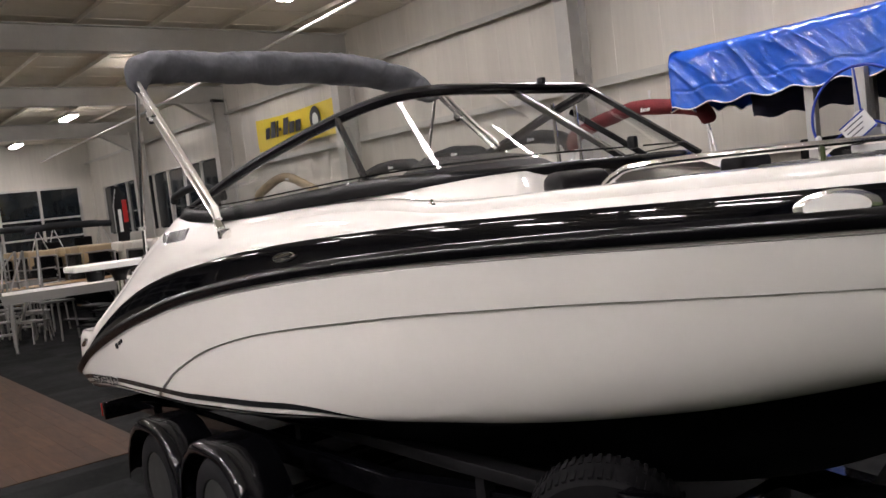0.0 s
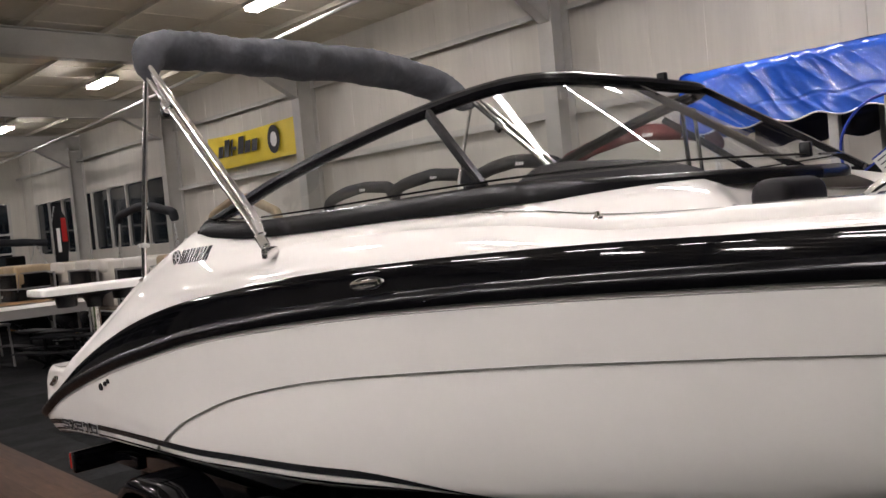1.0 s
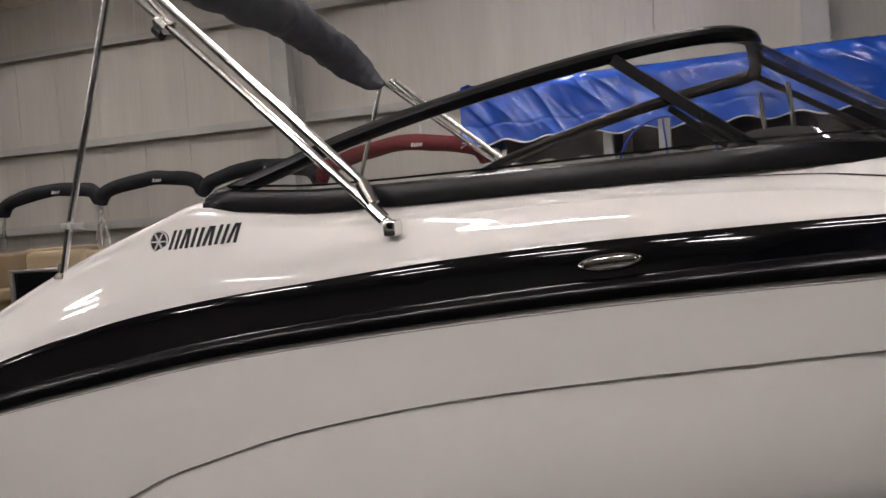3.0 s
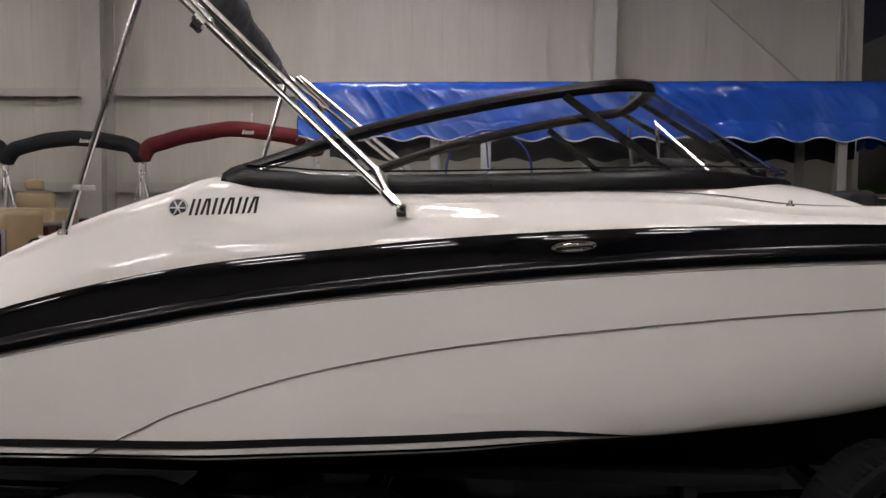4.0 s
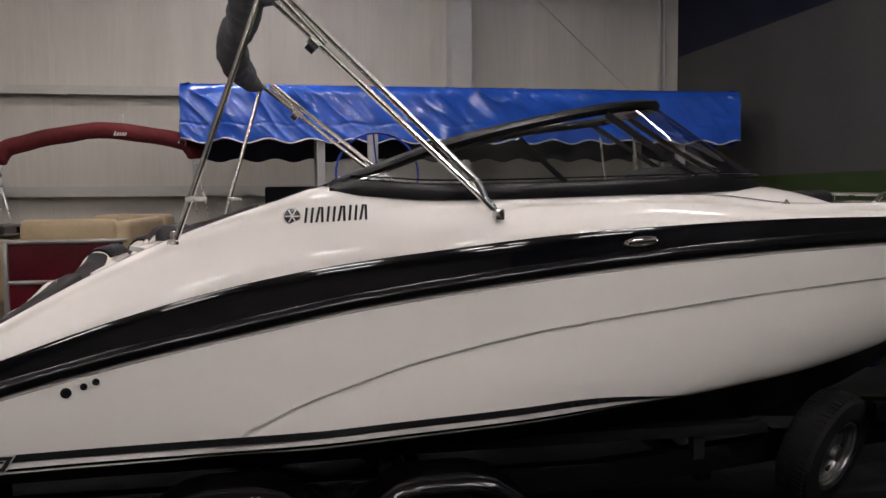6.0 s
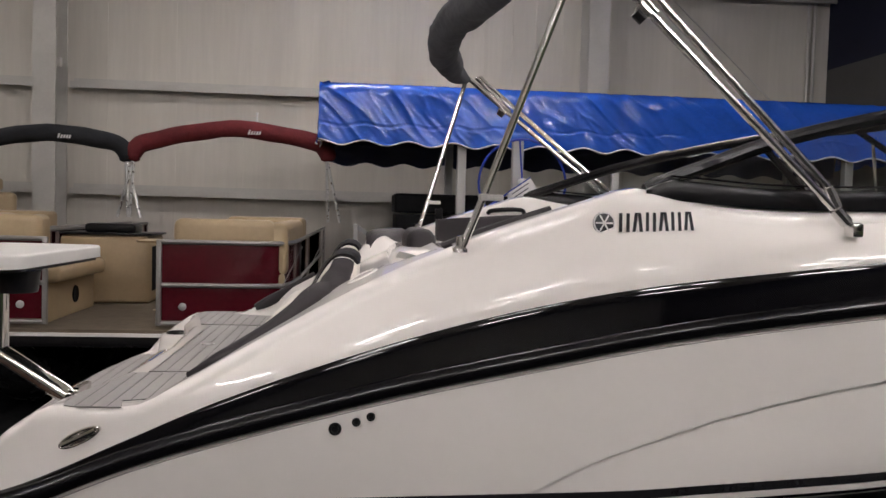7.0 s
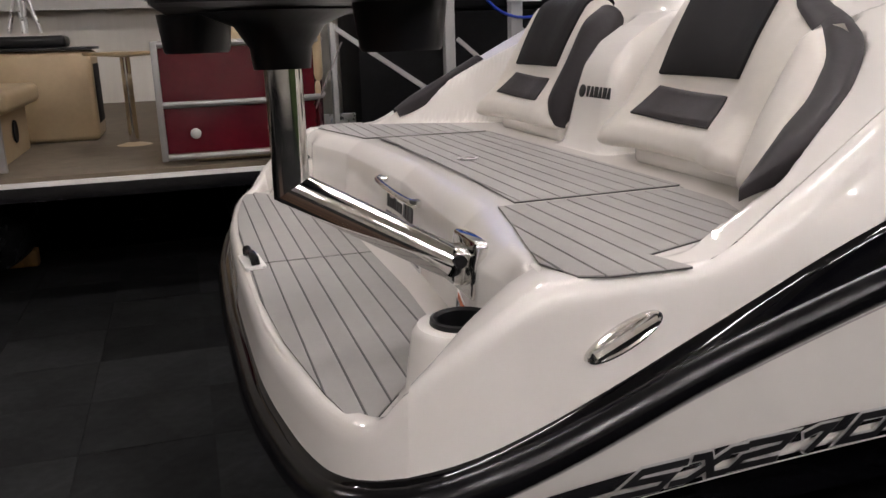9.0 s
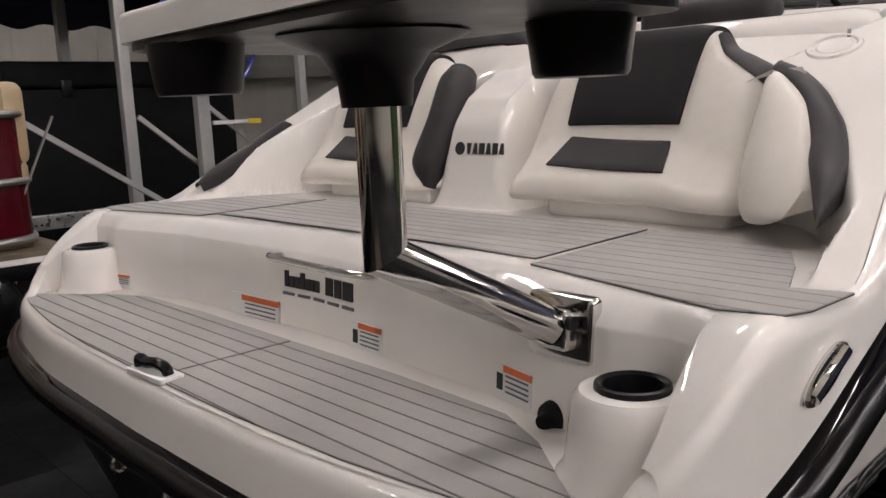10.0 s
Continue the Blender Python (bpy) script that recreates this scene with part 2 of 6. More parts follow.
def smooth_path(pts, n=8):
    """Catmull-Rom through the points."""
    P = [Vector(p) for p in pts]
    P = [2 * P[0] - P[1]] + P + [2 * P[-1] - P[-2]]
    out = []
    for i in range(1, len(P) - 2):
        a, b, c, d = P[i - 1:i + 3]
        for k in range(n):
            t = k / n
            out.append(0.5 * ((2 * b) + (c - a) * t + (2 * a - 5 * b + 4 * c - d) * t * t + (3 * b - a - 3 * c + d) * t ** 3))
    out.append(P[-2])
    return [tuple(p) for p in out]


def lathe(profile, steps=24, caps=True):
    """Turns (radius, z) pairs about the z axis."""
    rows = [[(r * math.cos(2 * math.pi * k / steps), r * math.sin(2 * math.pi * k / steps), z) for k in range(steps)] for r, z in profile]
    V, F = grid(rows, True)
    n = len(V)
    if caps and profile[0][0] > 1e-4:
        F = F + [tuple(range(steps))[::-1]]
    if caps and profile[-1][0] > 1e-4:
        F = F + [tuple(range(n - steps, n))]
    return V, F


def prism(outline, z0, z1, bevel=0.0, seg=2):
    """A plate of the outline's (x, y) between two heights, its upper rim rounded."""
    bm = bmesh.new()
    lo = [bm.verts.new((x, y, z0)) for x, y in outline]
    f = bm.faces.new(lo)
    up = bmesh.ops.extrude_face_region(bm, geom=[f])
    vs = [v for v in up["geom"] if isinstance(v, bmesh.types.BMVert)]
    for v in vs:
        v.co.z = z1
    if bevel:
        top = [e for e in bm.edges if all(abs(v.co.z - z1) < 1e-6 for v in e.verts)]
        bmesh.ops.bevel(bm, geom=top, offset=bevel, segments=seg, profile=0.5, affect="EDGES")
    bm.verts.index_update()
    out = [tuple(v.co) for v in bm.verts], [tuple(v.index for v in q.verts) for q in bm.faces]
    bm.free()
    return out


def pchip(xs, ys):
    """A smooth curve through the points that does not overshoot."""
    xs, ys = np.array(xs, float), np.array(ys, float)
    h, d = np.diff(xs), np.diff(ys) / np.diff(xs)
    m = np.zeros(len(xs))
    m[0], m[-1] = d[0], d[-1]
    for i in range(1, len(xs) - 1):
        if d[i - 1] * d[i] > 0:
            w1, w2 = 2 * h[i] + h[i - 1], h[i] + 2 * h[i - 1]
            m[i] = (w1 + w2) / (w1 / d[i - 1] + w2 / d[i])

    def f(x):
        x = min(max(x, xs[0]), xs[-1])
        i = min(max(int(np.searchsorted(xs, x)) - 1, 0), len(xs) - 2)
        t = (x - xs[i]) / h[i]
        return float((1 + 2 * t) * (1 - t) ** 2 * ys[i] + t * (1 - t) ** 2 * h[i] * m[i] + t * t * (3 - 2 * t) * ys[i + 1] + t * t * (t - 1) * h[i] * m[i + 1])

    return f


def step(x, a, b):
    t = min(max((x - a) / (b - a), 0), 1)
    return t * t * (3 - 2 * t)


def lerp(a, b, t):
    return a + (b - a) * t


def rounded(hx, hy, r, n=5):
    """Outline of a rounded rectangle about the origin."""
    out = []
    for cx, cy, a0 in ((hx - r, hy - r, 0), (-hx + r, hy - r, 90), (-hx + r, -hy + r, 180), (hx - r, -hy + r, 270)):
        for k in range(n + 1):
            a = radians(a0 + 90 * k / n)
            out.append((cx + r * math.cos(a), cy + r * math.sin(a)))
    return out

# ---- the hall ----
X0, X1, Y0, Y1, ZC = -32.0, 8.52, -18.0, 8.6, 6.1
tagged(solo("floor", box(X0, X1, Y0, Y1, -0.1, 0.0), CARPET, "dark charcoal carpet floor of the showroom", "floor", kind="structure", smooth=False), kind="structure")


def wall_north():
    """Long wall with a strip of windows towards its far end."""
    w = thing("wall_north", "off-white steel liner wall with horizontal rails", "wall", kind="structure")
    wx0, wx1, wz0, wz1 = -30.5, -18.4, 1.9, 3.95
    geo = join(box(wx1, X1, Y1, Y1 + 0.15, 0, ZC), box(X0, wx0, Y1, Y1 + 0.15, 0, ZC), box(wx0, wx1, Y1, Y1 + 0.15, 0, wz0), box(wx0, wx1, Y1, Y1 + 0.15, wz1, ZC))
    part("liner", geo, WALL, w, smooth=False)
    # shallow ribs of the liner sheets, wider apart than they are deep
    ribs = []
    x = X0 + 0.3
    rng = random.Random(3)
    while x < X1 - 0.2:
        if not wx0 - 0.1 < x < wx1 + 0.1:
            ribs.append(box(x, x + 0.05, Y1 - 0.006, Y1 + 0.001, 0.05, ZC - 0.02))
        x += 0.95
    for k in range(7):
        xx = 1.9 + 0.42 * k + rng.uniform(-0.06, 0.06)
        ribs.append(box(xx, xx + 0.06, Y1 - 0.02, Y1 + 0.001, 2.6, ZC - 0.02))
    for g in ribs:
        part("rib", g, WALL, w, smooth=False)
    for z in (1.95, 3.43, 5.15):
        bays = [(-17.2, -10.6), (-10.1, -3.15), (-2.65, 4.56), (5.0, X1)] + ([(X0, -17.7)] if z > 4 else [])
        for a, b in bays:
            part("rail", join(box(a, b, Y1 - 0.20, Y1 - 0.012, z, z + 0.025), box(a, b, Y1 - 0.20, Y1 - 0.18, z - 0.06, z), box(a, b, Y1 - 0.035, Y1 - 0.013, z + 0.025, z + 0.09)), STEEL_PAINT, w, smooth=False)
    part("conduit", join(tube([(8.17, Y1 - 0.05, 0.0), (8.17, Y1 - 0.05, ZC - 0.02)], 0.03, 10), tube([(8.26, Y1 - 0.05, 0.0), (8.26, Y1 - 0.05, ZC - 0.02)], 0.03, 10)), STEEL_PAINT, w, "pair of painted conduits")
    part("brace_rod", tube([(5.1, Y1 - 0.03, 5.9), (8.3, Y1 - 0.03, 3.0)], 0.012, 8), STEEL_PAINT, w, "thin diagonal brace rod")
    for k in range(8):
        a = wx0 + (wx1 - wx0) * k / 8
        part("window_pane", box(a + 0.05, a + (wx1 - wx0) / 8 - 0.05, Y1 + 0.05, Y1 + 0.07, wz0 + 0.05, wz1 - 0.05), NIGHT, w, "dark night window pane", smooth=False)
        part("mullion", box(a - 0.05, a + 0.05, Y1 - 0.02, Y1 + 0.1, wz0, wz1), STEEL_PAINT, w, smooth=False)
    return w


wall_north()


def wall_west():
    w = thing("wall_west", "off-white end wall with dark night windows", "wall", kind="structure")
    wz0, wz1 = 0.9, 4.15
    part("upper_wall", box(X0 - 0.15, X0, Y0, Y1, wz1, ZC), WALL, w, smooth=False)
    part("lower_wall", box(X0 - 0.15, X0, Y0, Y1, 0, wz0), WALL, w, smooth=False)
    y = Y1 - 0.6
    part("pier", box(X0 - 0.15, X0, y + 0.05, Y1, wz0, wz1), WALL, w, smooth=False)
    while y > Y0 + 1.7:
        for z0, z1 in ((wz0, 2.05), (2.1, 2.86), (2.94, wz1)):
            part("window_pane", box(X0 - 0.09, X0 - 0.07, y - 1.6, y, z0 + 0.04, z1 - 0.04), NIGHT, w, "dark night window pane", smooth=False)
            part("transom", box(X0 - 0.12, X0 + 0.01, y - 1.6, y, z1 - 0.04, z1 + 0.04), STEEL_PAINT, w, smooth=False)
        part("mullion", box(X0 - 0.12, X0 + 0.02, y - 0.05, y + 0.05, wz0, wz1), STEEL_PAINT, w, smooth=False)
        y -= 1.65
    part("pier", box(X0 - 0.15, X0, Y0, y + 0.05, wz0, wz1), WALL, w, smooth=False)
    return w


wall_west()


def wall_east():
    w = thing("wall_east", "end wall painted dark blue, grey and green in bands", "wall", kind="structure")
    part("blue_band", box(X1, X1 + 0.15, Y0, Y1, 4.12, ZC), BLUE_WALL, w, smooth=False)
    part("grey_band", box(X1, X1 + 0.15, Y0, Y1, 2.1, 4.12), GREY_WALL, w, smooth=False)
    part("green_band", box(X1, X1 + 0.15, Y0, Y1, 0, 2.1), GREEN_WALL, w, smooth=False)
    part("door_jamb", box(X1 - 0.06, X1 - 0.002, 2.65, 2.95, 0, 3.4), WOOD, w, "varnished wooden jamb", smooth=False)
    return w


wall_east()
solo("wall_south", box(X0, X1, Y0 - 0.15, Y0, 0, ZC), WALL, "off-white steel liner wall behind the viewer", "wall", kind="structure", smooth=False)

COLS = (4.78, -2.9, -10.35, -17.45, -25.0)


def hall_frame(x):
    f = thing("steel_frame", "white painted steel column with its roof rafter", "frame", "steel frames", "structure")
    c = join(box(x - 0.15, x + 0.15, Y1 - 0.48, Y1 - 0.465, 0, 5.6), box(x - 0.15, x + 0.15, Y1 - 0.03, Y1 - 0.005, 0, 5.6), box(x - 0.008, x + 0.008, Y1 - 0.465, Y1 - 0.03, 0, 5.6))
    part("column", c, STEEL_PAINT, f, smooth=False)
    r = join(box(x - 0.13, x + 0.13, Y0, Y1 - 0.005, 5.5, 5.52), box(x - 0.13, x + 0.13, Y0, Y1 - 0.005, 6.0, 6.02), box(x - 0.008, x + 0.008, Y0, Y1 - 0.005, 5.52, 6.0))
    part("rafter", r, STEEL_PAINT, f, smooth=False)
    h = prism([(0, 0), (1.1, 0), (0, -0.6)], x - 0.1, x + 0.1)
    part("haunch", ([(p[2], Y1 - 0.47 - p[0], 5.5 + p[1]) for p in h[0]], h[1]), STEEL_PAINT, f, smooth=False)
    part("bracket_plate", box(x + 0.152, x + 0.19, Y1 - 0.44, Y1 - 0.34, 3.62, 3.74), STEEL_PAINT, f, smooth=False)
    return f


for x in COLS:
    hall_frame(x)

ceil = [box(X0, X1, Y0, Y1, ZC, ZC + 0.1)]
y = Y0 + 0.8
while y < Y1 - 0.3:
    ceil.append(box(X0, X1, y, y + 0.07, ZC - 0.09, ZC + 0.01))
    y += 1.5
x = X0 + 1.2
while x < X1:
    ceil.append(box(x, x + 0.03, Y0, Y1, ZC - 0.015, ZC + 0.01))
    x += 1.22
solo("ceiling", join(*ceil), CEIL, "off-white insulated ceiling between purlins", "ceiling", kind="structure", smooth=False)


def ceiling_light(tubes):
    """A hanging fixture with two or four tubes."""
    w = 0.03 + 0.035 * tubes
    f = thing("ceiling_light", "bright fluorescent high-bay light hanging under the ceiling", "ceiling light", "ceiling lights")
    part("housing", join(box(-0.62, 0.62, -w, w, 0.0, 0.07, 0.01), box(-0.3, -0.28, -0.01, 0.01, 0.07, 0.3), box(0.28, 0.3, -0.01, 0.01, 0.07, 0.3)), STEEL_PAINT, f, smooth=False)
    for k in range(tubes):
        yy = 0.07 * (k - (tubes - 1) / 2)
        part("lamp", moved(tube([(-0.58, 0, 0), (0.58, 0, 0)], 0.030, 8), Matrix.Translation((0, yy, -0.034))), TUBE_LIGHT, f, "glowing fluorescent tube")
    return f


wide, narrow = ceiling_light(4), ceiling_light(2)
wide.matrix_basis, narrow.matrix_basis = pose(-6.2, 5.0, 5.78), pose(1.62, -0.88, 5.78)
for first, yy, xs in ((wide, 5.1, (1.3, -13.8, -21.6, -29.2)), (narrow, -0.88, (2.80, -1.4)), (narrow, 0.1, (6.5,)), (narrow, 1.95, (3.7,)), (wide, -2.2, (-13.8, -21.6)), (wide, -4.8, (6.6, -6.2)), (wide, -7.2, (7.2, 4.8, 2.4, 0.0, -2.4, -13.8)), (wide, -10.4, (5.8, 2.6, -0.6, -6.2, -13.8))):
    for xx in xs:
        copy_thing(first, pose(xx, yy, 5.78))
solo("ceiling_conduit", tube([(-31.5, 6.5, 5.3), (-18, 6.15, 5.3), (-4, 5.3, 5.3), (8.5, 4.6, 5.3)], 0.035, 8), STEEL_PAINT, "white pipe running under the roof rafters", "pipe", smooth=True)


def banner():
    b = thing("yellow_banner", "yellow vinyl banner with black lettering hung on the wall", "banner")
    rows = []
    for i in range(31):
        u = i / 30
        x = lerp(-15.1, -10.85, u)
        rows.append([(x, Y1 - 0.22 - 0.03 * math.sin(u * 9 + v * 2) * (1 - v * 0.5), lerp(3.7, 4.6, v) - 0.05 * math.sin(math.pi * u) * v) for v in (0, 0.25, 0.5, 0.75, 1)])
    back = [[(p[0], p[1] + 0.012, p[2]) for p in r] for r in rows]
    part("sheet", join(grid(rows), grid(back)), YELLOW, b)
    # dark lettering as slanted bars and an oval emblem
    bars = []
    x = -14.55
    for wdt, hgt in ((0.24, 0.30), (0.27, 0.44), (0.10, 0.42), (0.14, 0.08), (0.28, 0.44), (0.27, 0.30), (0.27, 0.30)):
        q = [(x, 4.0), (x + wdt, 4.0), (x + wdt + 0.1 * hgt / 0.4, 4.0 + hgt), (x + 0.1 * hgt / 0.4, 4.0 + hgt)]
        if hgt < 0.1:
            q = [(a, c + 0.14) for a, c in q]
        g = prism(q, 0, 0.006)
        bars.append(([(p[0], Y1 - 0.265 - p[2], p[1]) for p in g[0]], g[1]))
        x += wdt + 0.07
    part("lettering", join(*bars), INK_BLACK, b, smooth=False)
    ring = lathe([(0.30, 0), (0.30, 0.008), (0.19, 0.008), (0.19, 0)], 28)
    part("emblem", ([(-11.75 + p[0] * 0.9, Y1 - 0.266 - p[2], 4.17 + p[1] * 1.15) for p in ring[0]], ring[1]), INK_BLACK, b, smooth=False)
    disc = lathe([(0.18, 0), (0.18, 0.007), (0.0, 0.007)], 20)
    part("emblem_centre", ([(-11.75 + p[0] * 0.8, Y1 - 0.267 - p[2], 4.17 + p[1]) for p in disc[0]], disc[1]), STICKER, b, smooth=False)
    return b


banner()

# ---- the jet boat: hull and deck lines along its length ----
half_beam = pchip([0.265, 0.32, 0.42, 0.65, 1.5, 2.2, 3.0, 3.66, 4.5, 5.2, 5.85, 6.3, 6.55], [1.165, 1.187, 1.206, 1.22, 1.222, 1.215, 1.198, 1.16, 1.035, 0.845, 0.585, 0.33, 0.06])
stern_x = pchip([0, 0.5, 0.8, 1.0, 1.08, 1.13, 1.165], [0.075, 0.084, 0.112, 0.148, 0.180, 0.217, 0.265])
z_rub = pchip([0.1, 0.13, 0.17, 0.2, 0.25, 0.43, 0.73, 1.02, 1.31, 1.6, 2.0, 2.42, 2.85, 3.3, 3.72, 4.18, 4.66, 5.2, 6.6], [0.755, 0.768, 0.788, 0.800, 0.815, 0.872, 0.99, 1.08, 1.158, 1.23, 1.313, 1.395, 1.457, 1.51, 1.549, 1.579, 1.599, 1.608, 1.60])
z_band = pchip([0.1, 0.13, 0.17, 0.2, 0.25, 0.37, 0.73, 1.0, 1.3, 1.56, 2.0, 2.42, 2.85, 3.28, 3.72, 4.17, 4.65, 5.8, 6.6], [0.822, 0.833, 0.852, 0.865, 0.88, 0.915, 1.07, 1.19, 1.30, 1.385, 1.50, 1.575, 1.627, 1.673, 1.702, 1.72, 1.73, 1.722, 1.71])
z_top = pchip([0.1, 0.2, 0.25, 0.3, 0.4, 0.5, 0.6, 0.72, 0.9, 1.1, 1.3, 1.47, 1.74, 1.92, 2.15, 2.36, 2.46, 2.6, 2.83, 3.28, 3.74, 4.22, 4.36, 4.52, 4.64, 4.8, 5.2, 6.6],
              [0.93, 0.952, 1.0, 1.045, 1.118, 1.167, 1.167, 1.167, 1.25, 1.365, 1.475, 1.566, 1.684, 1.752, 1.827, 1.888, 1.872, 1.85, 1.832, 1.838, 1.85, 1.837, 1.822, 1.804, 1.799, 1.797, 1.797, 1.785])
top_in = pchip([0.1, 0.5, 0.72, 1.0, 1.47, 2.4, 4.2, 4.7, 5.5, 6.6], [0.05, 0.058, 0.05, 0.095, 0.165, 0.175, 0.165, 0.14, 0.12, 0.05])
z_chine = pchip([0.1, 0.25, 0.57, 1.18, 1.8, 2.3, 2.62, 3.3, 3.76, 4.25, 4.8, 5.3, 5.8, 6.3, 6.6], [0.675, 0.71, 0.76, 0.79, 0.805, 0.812, 0.828, 0.862, 0.896, 0.912, 0.932, 0.982, 1.07, 1.205, 1.34])
chine_in = pchip([0, 2, 3, 4, 4.5, 5.2, 5.85, 6.3, 6.6], [0.07, 0.07, 0.09, 0.17, 0.26, 0.38, 0.41, 0.29, 0.06])
z_crease = pchip([1.80, 1.88, 2.1, 2.2, 2.42, 2.64, 2.86, 3.3, 3.9, 4.5, 5.2, 6.6], [0.78, 0.83, 0.94, 0.99, 1.068, 1.139, 1.194, 1.275, 1.343, 1.390, 1.418, 1.43])
z_keel = pchip([0, 3.5, 4.6, 5.4, 6.0, 6.4, 6.6], [0.42, 0.42, 0.47, 0.62, 0.86, 1.10, 1.34])


def soft(f, w):
    """The same curve with its small kinks smoothed along the middle of the boat."""
    def g(x):
        k = w * max(step(x, 0.85, 1.15) * (1 - step(x, 2.0, 2.25)), step(x, 2.75, 3.0) * (1 - step(x, 3.9, 4.15)))
        return f(x) if k < 1e-6 else sum(f(x + k * j / 5) * (6 - abs(j)) for j in range(-5, 6)) / 36
    return g


z_top, z_band, z_rub, top_in, half_beam = soft(z_top, 0.2), soft(z_band, 0.2), soft(z_rub, 0.2), soft(top_in, 0.2), soft(half_beam, 0.2)


def outline(n_side=110, n_stern=40):
    """Points (x, y, normal) of the rub rail's starboard half, from the middle of the stern to the bow."""
    ys = [1.165 * math.sin(math.pi / 2 * k / n_stern) for k in range(n_stern)]
    P = [(stern_x(y), -y) for y in ys]
    P += [(0.265 + 6.285 * (k / n_side) ** 1.15, 0) for k in range(n_side + 1)]
    P = [(x, y if i < n_stern else -half_beam(x)) for i, (x, y) in enumerate(P)]
    out = []
    for i, (x, y) in enumerate(P):
        a, b = P[max(i - 1, 0)], P[min(i + 1, len(P) - 1)]
        dx, dy = b[0] - a[0], b[1] - a[1]
        l = math.hypot(dx, dy)
        nrm = (dy / l, -dx / l)
        if i == 0:
            nrm = (-1.0, 0.0)
        if i == len(P) - 1:
            nrm = (0.72, -0.7)
        out.append((x, y, nrm[0], nrm[1]))
    return out


LINE = outline()


def strip(profile, x0=-1.0, x1=9.0):
    """A surface along the outline; profile(x) gives (inset, z) pairs. Starboard and port."""
    rows = [[(x - nx * i, min(y - ny * i, 0.0), z) for i, z in profile(x)] for x, y, nx, ny in LINE if x0 <= x <= x1]
    return both(grid(rows))


def hull_inset(x, z):
    zr, zc, ci = z_rub(x), z_chine(x), chine_in(x)
    return 0.012 + ci * (1 - min(max((z - zc) / (zr - zc), 0), 1) ** (0.45 + 0.2 * step(x, 2, 1) - 0.14 * step(x, 3.9, 5.2)))


def hull_profile(x):
    zr, zc, ci = z_rub(x), z_chine(x), chine_in(x)
    cr = z_crease(x) if x > 1.80 else zc - 0.01
    cr = max(cr, zc + 0.004)
    d = 0.015 * step(x, 1.79, 1.86) * (1 - 0.55 * step(x, 4.0, 6.4))
    curve = lambda z: hull_inset(x, z)
    out = []
    for k in range(6):
        z = lerp(zr, cr, k / 6)
        out.append((curve(z), z))
    out += [(curve(cr), cr + 0.003), (curve(cr) + d, cr - 0.001)]
    for k in range(1, 17):
        z = lerp(cr, zc, 1 - (1 - k / 16) ** 2.2)
        out.append((curve(z) + d * max(0, 1 - (cr - z) / 0.22), z))
    return out


boat = thing("jet_boat", "white and black fibreglass jet boat standing on its trailer", "boat")
part("hull", strip(hull_profile), GELCOAT, boat, "glossy white hull side with a styling crease", angle=30)


rows = []
for x, y, nx, ny in LINE:
    ci, zc, zk = chine_in(x), z_chine(x), z_keel(x)
    px, py = x - nx * (ci + 0.010), min(y - ny * (ci + 0.010), 0.0)
    rows.append([(px, py, zc + 0.001), (px, py * 0.97, zc - 0.02), (px, py * 0.92, zc - 0.035), (px, py * 0.5, lerp(zc - 0.035, zk, 0.55)), (px, -0.0, zk)])
part("bottom", both(grid(rows)), BOTTOM, boat, "black hull bottom")


def rub_profile(x):
    z = z_rub(x)
    return [(0.014, z - 0.009)] + [(-0.018 * math.sin(math.pi * k / 8), z - 0.006 + 0.062 * k / 8) for k in range(9)] + [(0.012, z + 0.058)]


part("rub_rail", strip(rub_profile), RUBBER, boat, "black rubber rub rail", angle=60)
# narrow grey line on the hull, about 2 cm below the rail's height
part("rub_line", strip(lambda x: [(hull_inset(x, z_rub(x) - z) - d, z_rub(x) - z) for z, d in ((0.0225, -0.001), (0.0215, 0.0012), (0.0185, 0.0012), (0.0175, -0.001))]), LINE_GREY, boat, "thin grey line under the rub rail")


def band_profile(x):
    zr, zb = z_rub(x) + 0.05, max(z_band(x), z_rub(x) + 0.062)
    w = zb - zr
    return [(0.004, zr), (0.0075, zr + 0.25 * w), (0.0115, zr + 0.5 * w), (0.0165, zr + 0.75 * w), (0.022, zr + 0.96 * w), (0.025, zb)]


part("black_band", strip(band_profile), BLACK_GEL, boat, "glossy black band along the deck edge", angle=60)


def side_deck_profile(x):
    """The deck's side from the black band up to a round shoulder, with a faint ledge amidships."""
    zb, zt, ti = max(z_band(x), z_rub(x) + 0.062), z_top(x), top_in(x)
    h = zt - zb
    ledge = 0.007 * step(x, 1.3, 2.1) * (1 - step(x, 4.3, 5.2))
    plain = 1 - step(x, 0.62, 1.05)
    r = min(0.042, 0.6 * h)
    rh = min(r, ti - 0.03)
    out = []
    for k in range(12):
        t = k / 11
        z = lerp(zb, zt - r, t)
        i = lerp(0.025, ti - rh, lerp(t ** 1.45, t, plain)) + ledge * step(z - zb, 0.066, 0.082) * (1 - t)
        out.append((i, z))
    out += [(ti - rh * math.cos(a), zt - r * (1 - math.sin(a))) for a in (math.pi / 2 * k / 6 for k in range(1, 7))]
    return out


wing_in = pchip([0.1, 0.265, 0.30, 0.40, 0.50, 0.60, 0.75], [0.076, 0.076, 0.092, 0.122, 0.136, 0.12, 0.056])


